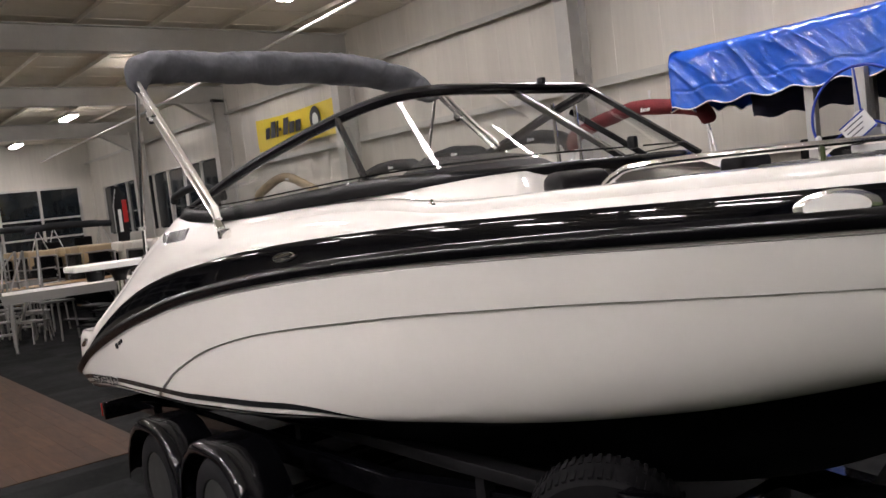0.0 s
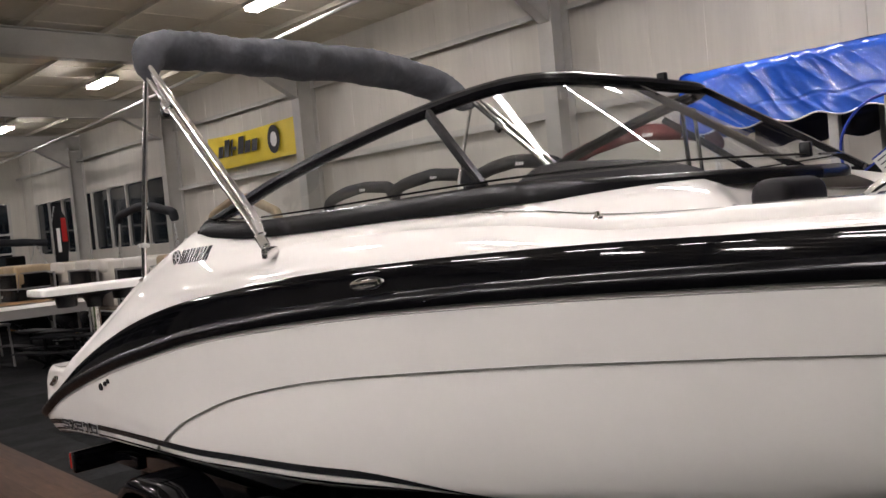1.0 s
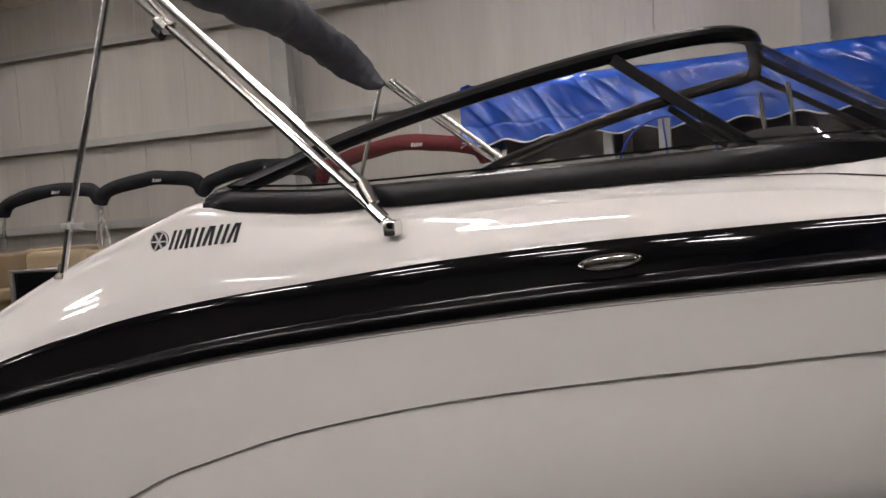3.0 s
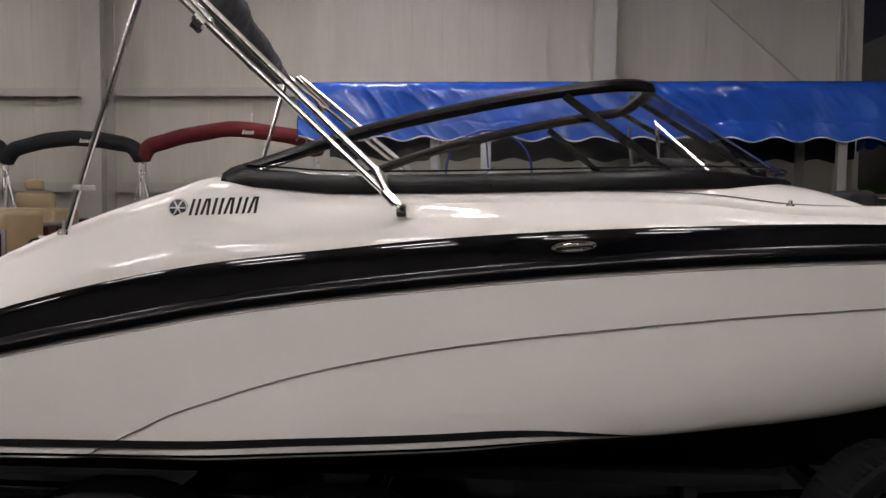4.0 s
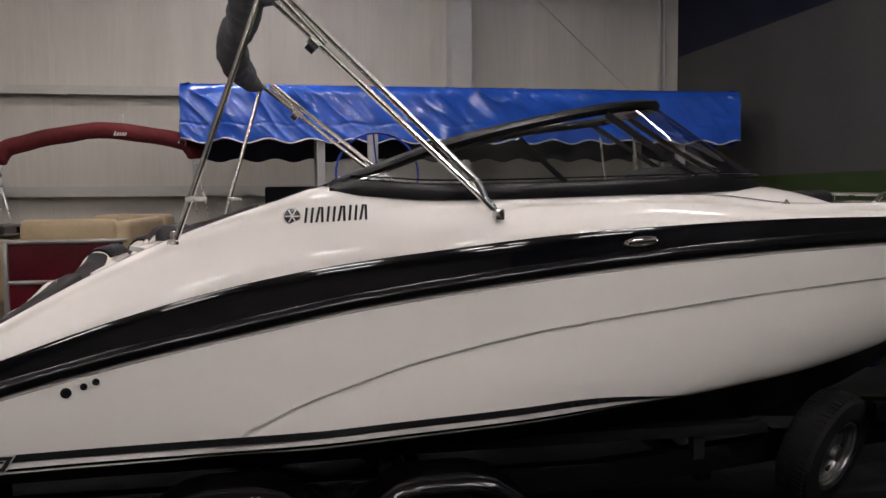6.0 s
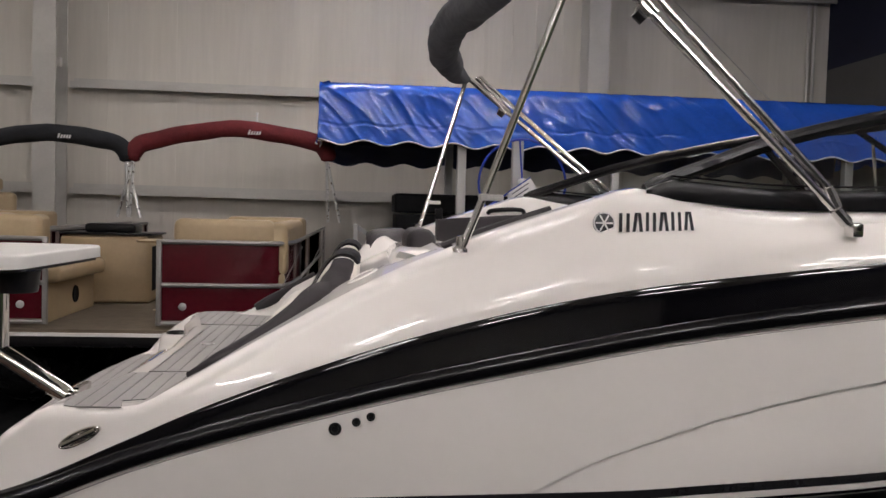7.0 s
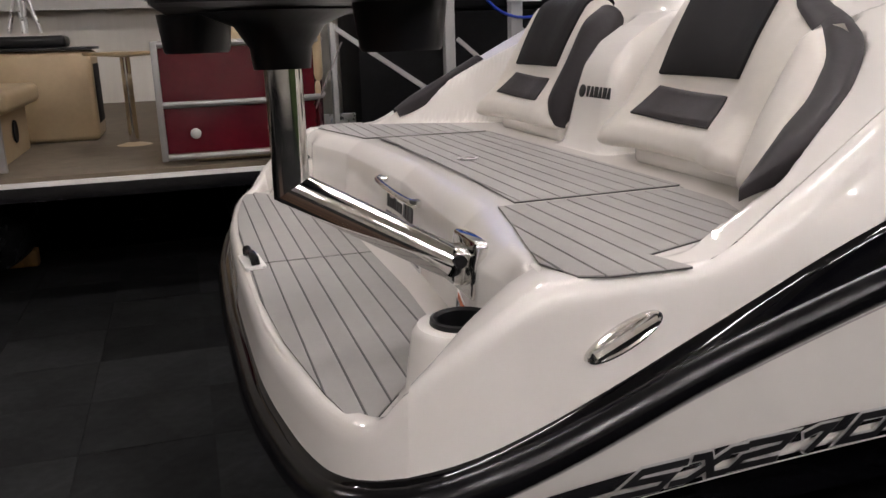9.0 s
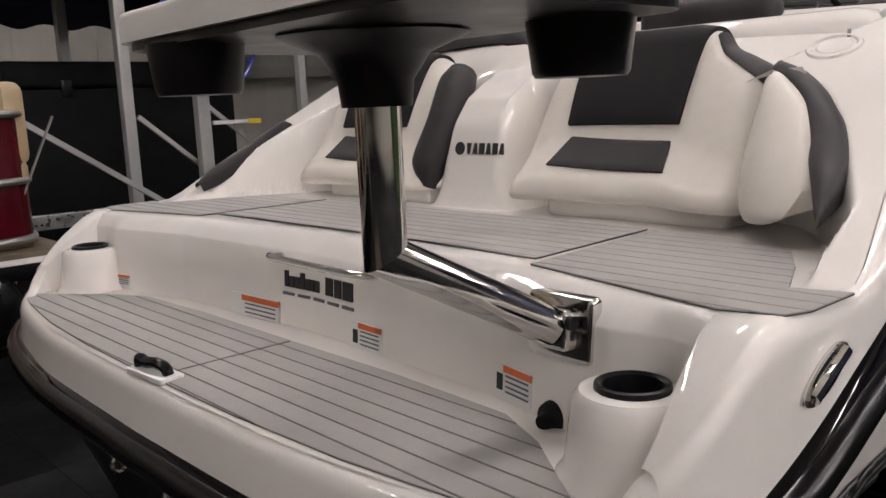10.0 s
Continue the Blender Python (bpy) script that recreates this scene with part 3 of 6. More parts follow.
def side_deck_with_flange(x):
    """The deck's side with the flat top of the stern wing, and the wing's inner wall down to the swim platform."""
    out, zt = side_deck_profile(x), z_top(x)
    w = max(wing_in(x), out[-1][0] + 0.004)
    floor_z = min(lerp(0.93, zt - 0.012, step(x, 0.52, 0.56)), zt - 0.012)
    return out + [(w - 0.006, zt - 0.001), (w - 0.002, zt - 0.003), (w, zt - 0.008), (w + 0.004, lerp(zt - 0.008, floor_z, 0.5)), (w + 0.010, floor_z)]


part("deck_side", strip(side_deck_with_flange), GELCOAT, boat, "glossy white deck side", angle=40)


# swim platform, sun pad recess and aft deck as one moulded surface
def riser_x(a):
    """Where the riser's lip reaches the upper pad, by distance from the middle."""
    return float(np.interp(a, [0, 0.62, 0.80, 0.97, 1.08, 1.2], [0.635, 0.602, 0.565, 0.525, 0.50, 0.49]))


RISER = 0.082


def riser_foot(a):
    """Where the riser meets the swim platform."""
    return riser_x(a) - RISER + 0.03 * step(a, 0.92, 1.04)


CONSOLE_Y = 0.065


def deck_height(x, y):
    a = abs(y)
    crown = 0.028 * step(x, 1.2, 1.4) * (1 - (a / 1.06) ** 2 if a < 1.06 else 0)
    line = lerp(0.74, 0.985, min(max((x - 1.37) / 0.33, 0), 1))
    outer = z_top(x) + crown - 0.014 * step(x, 1.34, 1.40) * (1 - step(a, line - 0.022, line))
    outer += 0.066 * step(x, 1.37, 1.45) * (1 - step(x, 1.52, 1.62)) * step(y, -0.05, 0.10) * (1 - step(y, 0.50, 0.66))
    rec = float(np.interp(x, [0.45, 0.66, 0.70, 0.82, 0.93, 1.0, 1.13, 1.22, 1.28, 1.315, 1.34], [1.22, 1.22, 1.115, 1.085, 1.083, 1.048, 0.982, 0.920, 0.872, 0.82, 0.75]))
    xt = riser_x(a)
    if x < xt - 1e-6:
        depth = xt - riser_foot(a)
        t = x - (xt - depth)
        low = 0.935 if t <= 1e-6 else 0.935 + 0.185 * min(t / 0.014, 1) + (0.045 * math.sin(min(max((t - 0.014) / (depth - 0.014), 0), 1) * math.pi / 2))
        return min(low, z_top(x) - 0.006) if a > 1.06 else low
    console = float(np.interp(x, [1.13, 1.148, 1.176, 1.20, 1.25, 1.32, 1.40, 1.5, 1.6], [1.165, 1.19, 1.335, 1.41, 1.475, 1.52, 1.56, 1.56, 1.5]))
    back = lerp(1.165, outer, step(x, 1.33, 1.38))
    c = abs(y - CONSOLE_Y)
    inner = lerp(max(back, console), back, step(c, 0.085, 0.165))
    w = lerp(0.004, 0.018, step(x, 0.72, 0.95))
    return lerp(inner, max(outer, 1.165), step(a, rec - w, rec + w * 0.8))


NV = 120
counts = (2, 16, 2, 3, 3, 4, 6, 18, 12, 20, 20, 18)
columns = []
across = [math.sin(math.pi / 2 * j / NV) * 0.35 + 0.65 * j / NV for j in range(-NV, NV + 1)]
for v in sorted(across):
    a = abs(v) * 1.16
    xs, xt = stern_x(1.165 * abs(v)) + 0.046, riser_x(a)
    ks = [xs, xs + 0.03, riser_foot(a), riser_foot(a) + 0.014, lerp(riser_foot(a) + 0.014, xt, 0.25), lerp(riser_foot(a) + 0.014, xt, 0.6), xt, 0.72, 0.98, 1.12, 1.26, 1.40, 1.70]
    col = []
    for (p, q), n in zip(zip(ks, ks[1:]), counts):
        col += [lerp(p, q, k / n) for k in range(n)]
    col.append(1.70)
    pts = []
    for x in col:
        edge = (half_beam(max(x, 0.24)) - top_in(max(x, 0.24)) - 0.002)
        pts.append((x, v * edge, deck_height(x, math.copysign(a, v) if x < 0.72 else v * edge)))
    columns.append(pts)
part("aft_deck", grid(columns), GELCOAT, boat, "moulded white swim platform and aft deck", angle=45)


# hull decals just above the chine
def decal_band(lo, hi, lift=0.004):
    def prof(x):
        t = 1 - step(x, 3.35, 4.2)
        zc = z_chine(x)
        a, b = zc + lo * t, zc + hi * t + 0.0005
        return [(hull_inset(x, a) - lift, a), (hull_inset(x, (a + b) / 2) - lift, (a + b) / 2), (hull_inset(x, b) - lift, b)]
    return prof


for lo, hi, material, label in ((0.050, 0.082, GREY_STRIPE, "graphite decal stripe along the chine"), (0.012, 0.024, BLACK_GEL, "thin black decal line")):
    g = strip(decal_band(lo, hi), 0.35, 4.17)
    h = len(g[0]) // 2
    part("hull_stripe", (g[0][:h], [f for f in g[1] if max(f) < h]), material, boat, label)
    part("hull_stripe", (g[0][h:], [tuple(i - h for i in f) for f in g[1] if min(f) >= h]), material, boat, label)


def on_side(x, z, lift=0.004):
    """A point on the starboard hull side."""
    return x, -(half_beam(x) - hull_inset(x, z)) - lift, z


def on_deck(x, z, lift=0.004):
    """A point on the starboard deck side, above the band."""
    prof = side_deck_profile(x)
    for (i0, z0), (i1, z1) in zip(prof, prof[1:]):
        if z0 <= z <= z1:
            return x, -(half_beam(x) - lerp(i0, i1, (z - z0) / max(z1 - z0, 1e-6))) - lift, z
    return x, -(half_beam(x) - prof[-1][0]) - lift, z


def bar_on(fn, x0, x1, z0, z1, slant=0.0, lift=0.004, notch=0.0):
    """A thin raised mark on a side, from x0 to x1 and z0 to z1."""
    n = 3
    rows = []
    for k in range(n + 1):
        z = lerp(z0, z1, k / n)
        s = slant * k / n
        a, b = x0 + s + notch * k / n, x1 + s - notch * k / n
        rows.append([fn(a, z, 0.0), fn(a, z, lift), fn(b, z, lift), fn(b, z, 0.0)])
    return grid(rows)


def side_emblem():
    """Round emblem with a row of dark letter shapes beside it."""
    bars = []
    for k in range(6):
        x = 2.263 + 0.0445 * k
        zb = 1.741 + 0.05 * (x - 2.28)
        lean = 0.007 if k % 2 else 0.0
        bars.append(bar_on(on_deck, x + 0.001, x + 0.011, zb, zb + 0.062, 0.008 + lean, 0.004))
        bars.append(bar_on(on_deck, x + 0.025, x + 0.035, zb, zb + 0.062, 0.008 - lean, 0.004))
    part("side_lettering", join(*bars), DECAL, boat, "row of dark letter shapes", smooth=False)
    c = Vector(on_deck(2.218, 1.767, 0.002))
    m = Matrix.Translation(c) @ pose(0, 0, 0, 82, 0, 0)
    disc = part("side_emblem", moved(lathe([(0.037, 0), (0.037, 0.005), (0.031, 0.007), (0.0, 0.007)], 28), m), DECAL, boat, "round dark emblem with silver marks")
    marks = []
    for k in range(3):
        a = 60 * k
        marks.append(moved(box(-0.029, 0.029, -0.0025, 0.0025, 0.007, 0.009), m @ pose(0, 0, 0, 0, 0, a)))
    marks += [moved(lathe([(0.0365, 0.0052), (0.0365, 0.0085), (0.032, 0.0085), (0.032, 0.0072)], 24, False), m)]
    part("emblem_marks", join(*marks), SILVER_DECAL, disc, smooth=False)


side_emblem()


def ribbon(pts, w):
    """A flat band of width w along a bent line in a plane, with mitred corners."""
    L, Rr = [], []
    for i, p in enumerate(pts):
        a, b = pts[max(i - 1, 0)], pts[min(i + 1, len(pts) - 1)]
        d0 = Vector((p[0] - a[0], p[1] - a[1])).normalized() if i else Vector((b[0] - p[0], b[1] - p[1])).normalized()
        d1 = Vector((b[0] - p[0], b[1] - p[1])).normalized() if i < len(pts) - 1 else d0
        n0, n1 = Vector((-d0.y, d0.x)), Vector((-d1.y, d1.x))
        m = (n0 + n1).normalized()
        k = w / 2 / max(m.dot(n0), 0.45)
        end = d0 * (-w / 2 if i == 0 else w / 2 if i == len(pts) - 1 else 0)
        L.append((p[0] + m.x * k + end.x, p[1] + m.y * k + end.y))
        Rr.append((p[0] - m.x * k + end.x, p[1] - m.y * k + end.y))
    V, F = [], []
    for i in range(len(pts) - 1):
        for j in range(4):
            o = len(V)
            V += [tuple(lerp(u, v, (j + e) / 4) for u, v in zip(s0, s1)) for e in (0, 1) for s0, s1 in ((L[i], L[i + 1]), (Rr[i], Rr[i + 1]))]
            F.append((o, o + 1, o + 3, o + 2))
    return V, F


STROKES = {"S": [[(1, 1), (0.12, 1), (0, 0.56), (0.9, 0.5), (0.84, 0.0), (-0.1, 0.0)]],
           "X": [[(0.02, 1), (0.28, 1), (0.72, 0.0), (1, 0.0)], [(1.1, 1), (0.8, 1), (0.2, 0.0), (-0.1, 0.0)]],
           "2": [[(0, 1), (0.9, 1), (0.82, 0.55), (0.02, 0.45), (-0.06, 0.0), (0.9, 0.0)]],
           "1": [[(0.12, 0.80), (0.34, 0.97), (0.62, 0.97), (0.56, 0.5), (0.50, 0.0)]],
           "0": [[(0.5, 1), (0.95, 1), (0.85, 0.0), (0.02, 0.0), (0.1, 1), (0.52, 1)]]}


def model_lettering():
    """Wide slanted characters with a silver outline over the stripe at the stern quarter."""
    x0, cell, high = 0.606, 0.108, 0.047

    def put(geo, lift):
        return [on_side(p[0], p[1], lift) for p in geo[0]], geo[1]

    for k, ch in enumerate("SX210"):
        ox = x0 + cell * k
        lines = [[(ox + 0.088 * (u + 0.0) + 0.022 * v, 0.797 + 0.02 * (ox - x0) / 0.55 + high * v) for u, v in st] for st in STROKES[ch]]
        base = part("letter_outline", join(*[put(ribbon(l, 0.0240), 0.0062) for l in lines]), SILVER_DECAL, boat, "silver outline of the model lettering", smooth=False)
        part("letter", join(*[put(ribbon(l, 0.0155), 0.0088 + 0.0006 * j) for j, l in enumerate(lines)]), INK_BLACK, base, "black letter", smooth=False)


model_lettering()

for x, z, r in ((1.36, 1.108, 0.0205), (1.425, 1.13, 0.0138), (1.47, 1.147, 0.0138)):
    c = Vector(on_side(x, z, 0))
    part("hull_fitting", moved(lathe([(r, -0.01), (r, 0.004), (r * 0.9, 0.008), (r * 0.62, 0.008), (r * 0.55, 0.003), (0, 0.002)], 20), Matrix.Translation(c) @ pose(0, 0, 0, 90, 0, 0)), PLASTIC, boat, "black plastic through-hull fitting")


def pull_cleat(name, p0, p1, out, wide):
    """Flush chrome cleat in its oval frame."""
    a, b = Vector(p0), Vector(p1)
    ax = (b - a).normalized()
    nrm = Vector(out).normalized()
    up = nrm.cross(ax).normalized()
    nrm = ax.cross(up).normalized()
    m = Matrix((( *ax, 0), (*up, 0), (*nrm, 0), (0, 0, 0, 1))).transposed()
    m.translation = (a + b) / 2
    h = (b - a).length / 2
    ol = [(h * math.cos(t), wide * math.sin(t)) for t in (2 * math.pi * k / 28 for k in range(28))]
    c = part(name, moved(join(prism(ol, -0.012, 0.005, 0.003), tube([(x * 0.93, y * 0.86, 0.005) for x, y in ol + ol[:1]], 0.0045, 8, caps=False)), m), CHROME, boat, "polished stainless pull-up cleat")
    il = [(x * 0.62, y * 0.36) for x, y in ol]
    part("recess", moved(prism(il, 0.004, 0.0062), m), MATTE_BLACK, c)
    part("cleat_bar", moved(join(tube([(-h * 0.8, 0, 0.009), (h * 0.8, 0, 0.009)], 0.010, 8), box(-h * 0.2, h * 0.2, -wide * 0.5, wide * 0.5, 0.006, 0.016, 0.003)), m), CHROME, c)
    return c


pull_cleat("mid_cleat", (3.61, -1.158, 1.635), (3.775, -1.141, 1.649), (0.1, -1, 0.22), 0.021)
pull_cleat("stern_cleat", on_deck(0.533, 1.048, 0.003), on_deck(0.655, 1.108, 0.003), (0, -1, 0.14), 0.020)

# oval plate at the bow
c = Vector((5.83, -0.578, 1.668))
m = Matrix.Translation(c) @ pose(0, 0, 0, 0, 0, 25.5) @ pose(0, 0, 0, 84, 0, 0)
ol = [(0.115 * math.cos(t), 0.050 * math.sin(t)) for t in (2 * math.pi * k / 32 for k in range(32))]
ov = part("bow_plate", moved(prism(ol, -0.02, 0.012, 0.008), m), CHROME, boat, "oval chrome plate with a white face")
part("plate_face", moved(prism([(x * 0.75, y * 0.7) for x, y in ol], 0.012, 0.016), m), TABLE_WHITE, ov)

# gunwale top and cockpit liner from the cockpit to the bow
rows = []
for x, y, nx, ny in LINE:
    if x >= 1.69:
        ti, zt = top_in(x), z_top(x)
        w = min(0.12, max(half_beam(x) - ti - 0.03, 0.005))
        rows.append([(x, -(half_beam(x) - ti), zt), (x, -(half_beam(x) - ti - 0.5 * w), zt + 0.004), (x, -(half_beam(x) - ti - w), zt - 0.004), (x, -(half_beam(x) - ti - w) * 0.985, zt - 0.03), (x, -(half_beam(x) - ti - w) * 0.96, lerp(1.05, 1.62, step(x, 4.1, 4.5)))])
part("gunwale", both(grid(rows)), GELCOAT, boat, "white gunwale and cockpit liner")
part("cockpit_sole", prism([(1.72, -0.9), (4.2, -0.8), (4.2, 0.8), (1.72, 0.9)], 1.02, 1.055), PAD_GREY, boat, "grey cockpit sole", smooth=False)
part("bow_sole", prism([(4.2, -0.72), (5.2, -0.5), (6.0, -0.2), (6.0, 0.2), (5.2, 0.5), (4.2, 0.72)], 1.56, 1.60), PAD_GREY, boat, "grey bow sole", smooth=False)
part("bow_deck", prism([(5.95, -0.42), (6.2, -0.30), (6.5, -0.06), (6.56, 0.0), (6.5, 0.06), (6.2, 0.30), (5.95, 0.42)], 1.70, 1.782, 0.01), GELCOAT, boat, "white foredeck")


# ---- windshield ----
side_top = smooth_path([(2.37, -1.045, 1.885), (2.59, -0.985, 1.965), (2.81, -0.93, 2.045), (3.04, -0.875, 2.112), (3.28, -0.82, 2.17), (3.52, -0.76, 2.222), (3.77, -0.695, 2.266), (3.95, -0.62, 2.287), (4.05, -0.48, 2.292), (4.07, -0.25, 2.292), (4.072, 0.0, 2.293)], 6)
side_base = smooth_path([(2.37, -1.042, 1.882), (2.46, -1.042, 1.872), (2.6, -1.041, 1.862), (2.83, -1.036, 1.85), (3.28, -1.016, 1.855), (3.74, -0.985, 1.868), (4.1, -0.925, 1.878), (4.36, -0.80, 1.882), (4.58, -0.56, 1.882), (4.69, -0.28, 1.878), (4.72, 0.0, 1.876)], 6)
ws = part("windshield", both(tube(side_top, [0.016] + [0.027] * (len(side_top) - 2) + [0.027], 10, flat=1.0)), FRAME_BLACK, boat, "black framed wraparound windshield")


def rail_section(path, w, h0, h1):
    """A moulding with a rounded top that follows a path."""
    rows = []
    for i, p in enumerate(path):
        a, b = Vector(path[max(i - 1, 0)]), Vector(path[min(i + 1, len(path) - 1)])
        d = (b - a)
        n = Vector((d.y, -d.x, 0)).normalized()
        p = Vector(p)
        t = min(1.0, i / 6)
        hh = lerp(lerp(0.012, h1, t), 0.026, step(p.x, 4.1, 4.6))
        rows.append([tuple(p + n * u + Vector((0, 0, v))) for u, v in ((w, h0), (w, h0 + 0.6 * (hh - h0)), (w * 0.75, hh - 0.008), (w * 0.2, hh), (-w * 0.6, hh), (-w, hh - 0.02), (-w, h0))])
    return grid(rows)


part("base_rail", both(rail_section(side_base, 0.028, -0.022, 0.05)), FRAME_BLACK, ws, "black moulding under the glass")
part("base_bead", both(tube([(p[0], p[1] - 0.012, p[2] + 0.062) for p in side_base[6:-1]], 0.004, 6)), RUBBER, ws)


def pane(t0, t1, n=22):
    """Glass between the base rail and the top rail, over a stretch of both."""
    rows = []
    for k in range(n + 1):
        t = lerp(t0, t1, k / n)
        q = t * (len(side_top) - 1)
        i = min(int(q), len(side_top) - 2)
        a = [lerp(u, v, q - i) for u, v in zip(side_top[i], side_top[i + 1])]
        b = [lerp(u, v, q - i) for u, v in zip(side_base[i], side_base[i + 1])]
        b[2] += 0.05
        rows.append([tuple(lerp(u, v, s) for u, v in zip(b, a)) for s in (0, 0.5, 1)])
    return grid(rows)


for g in (pane(0.06, 0.985, 50), mirrored(pane(0.06, 0.80, 40))):
    gl = part("glass_pane", g, GLASS, ws, "clear glass pane")
    gl.visible_shadow = False


def flat_bar(a, b, w, t, up=(0, 0, 1)):
    a, b = Vector(a), Vector(b)
    d = (b - a).normalized()
    s = d.cross(Vector(up)).normalized()
    n = s.cross(d).normalized()
    rows = []
    for p in (a, b):
        rows.append([tuple(p + s * u + n * v) for u, v in ((-t, -w), (t, -w), (t, w), (-t, w))])
    V, F = grid(rows, True)
    return V, F + [(0, 1, 2, 3), (7, 6, 5, 4)]


for sgn in (1, -1):
    part("brace", flat_bar((3.675, -0.785 * sgn, 2.222), (4.06, -0.925 * sgn, 1.92), 0.016, 0.010), FRAME_BLACK, ws)
for y0, y1 in ((-0.05, -0.06), (0.50, 0.46)):
    part("centre_post", flat_bar((4.07, y0, 2.285), (4.715, y1, 1.885), 0.013, 0.012, (0, 1, 0)), FRAME_BLACK, ws)
part("latch", box(4.05, 4.09, 0.145, 0.175, 2.30, 2.345, 0.008), PLASTIC, ws)
part("latch", box(4.66, 4.70, 0.02, 0.05, 1.93, 1.985, 0.008), PLASTIC, ws)

# white consoles in front of the windshield
def bow_console(stop):
    """White slope from the windshield's base down to the deck edge, ending in a face behind the bow seat."""
    rows = []
    for i, p in enumerate(side_base):
        if p[0] < 3.6 or p[1] > stop:
            continue
        a, b = Vector(side_base[max(i - 1, 0)]), Vector(side_base[min(i + 1, len(side_base) - 1)])
        n = Vector((b.y - a.y, a.x - b.x, 0)).normalized()
        xe = p[0] + 0.07 * step(p[0], 3.9, 4.36) + 0.17 * step(p[0], 4.36, 4.60)
        side = Vector((xe, -(half_beam(xe) - top_in(xe)) - 0.004, z_top(xe) + 0.001))
        ahead = Vector((4.85, p[1] - 0.08, 1.60))
        out = side.lerp(ahead, step(p[0], 4.60, 4.66))
        top = Vector(p) - n * 0.04 + Vector((0, 0, 0.012))
        bulge = lerp(0.004, 0.012, step(p[0], 4.1, 4.6))
        rows.append([tuple(top.lerp(out, k / 14) + Vector((0, 0, bulge * math.sin(math.pi * k / 14)))) for k in range(15)])
    return grid(rows)


part("bow_console", bow_console(-0.12), GELCOAT, boat, "white moulded console in front of the windshield", angle=50)
part("bow_console", mirrored(bow_console(-0.46)), GELCOAT, boat, "white moulded console in front of the windshield", angle=50)

# dash covers behind the glass and the helm
for sgn in (1, -1):
    rows = []
    for k in range(13):
        x = 3.35 + 1.3 * k / 12
        e = max(0.9 - 0.55 * step(x, 4.0, 4.75), 0.3)
        rows.append([(x, -sgn * lerp(0.26 if sgn > 0 else 0.5, e, j / 8), lerp(1.80, 1.875, step(x, 3.35, 3.7)) + 0.045 * math.sin(math.pi * j / 8) * step(x, 3.3, 3.6) * (1 - step(x, 4.2, 4.66))) for j in range(9)])
    part("dash_cover", grid(rows), CHARCOAL_VINYL, boat, "black dash cover behind the windshield")
for y0, y1 in ((-0.92, -0.26), (0.5, 0.92)):
    part("dash_panel", box(3.33, 3.36, y0, y1, 1.35, 1.80, 0.01), PLASTIC, boat, "black dash panel")
rows = []
for k in range(17):
    x = lerp(3.95, 4.52, k / 16)
    top = float(np.interp(x, [3.95, 3.98, 4.04, 4.16, 4.30, 4.42, 4.52], [1.86, 1.955, 1.985, 1.99, 1.97, 1.93, 1.87]))
    y0, y1 = -0.78 + 0.20 * step(x, 4.1, 4.52), -0.12
    rows.append([(x, lerp(y0, y1, j / 14), lerp(1.84, top, min(1, 1.6 * math.sin(math.pi * j / 14)) ** 0.6)) for j in range(15)])
part("helm_cowl", grid(rows), DARK_INSERT, boat, "charcoal instrument cowl over the helm", angle=60)
for x, y in ((4.08, 0.37), (4.18, 0.10)):
    part("screen_stay", tube([(x, y, 2.20), (x + 0.03, y - 0.02, 1.88)], 0.009, 8), CHROME, ws, "thin stainless windshield stay")
part("coaming_handle", tube(smooth_path([(2.14, 0.905, 1.788), (2.15, 0.885, 1.800), (2.20, 0.877, 1.808), (2.28, 0.877, 1.812), (2.33, 0.885, 1.808), (2.345, 0.905, 1.796)], 5), 0.012, 10), PLASTIC, boat, "black plastic grab handle on the coaming")
part("coaming_trim", tube(smooth_path([(x, -(half_beam(x) - top_in(x) - 0.115), z_top(x) + 0.004) for x in (1.70, 1.76, 1.84, 1.92, 2.0, 2.08)], 3), 0.013, 8), CHARCOAL_VINYL, boat, "charcoal trim along the coaming")

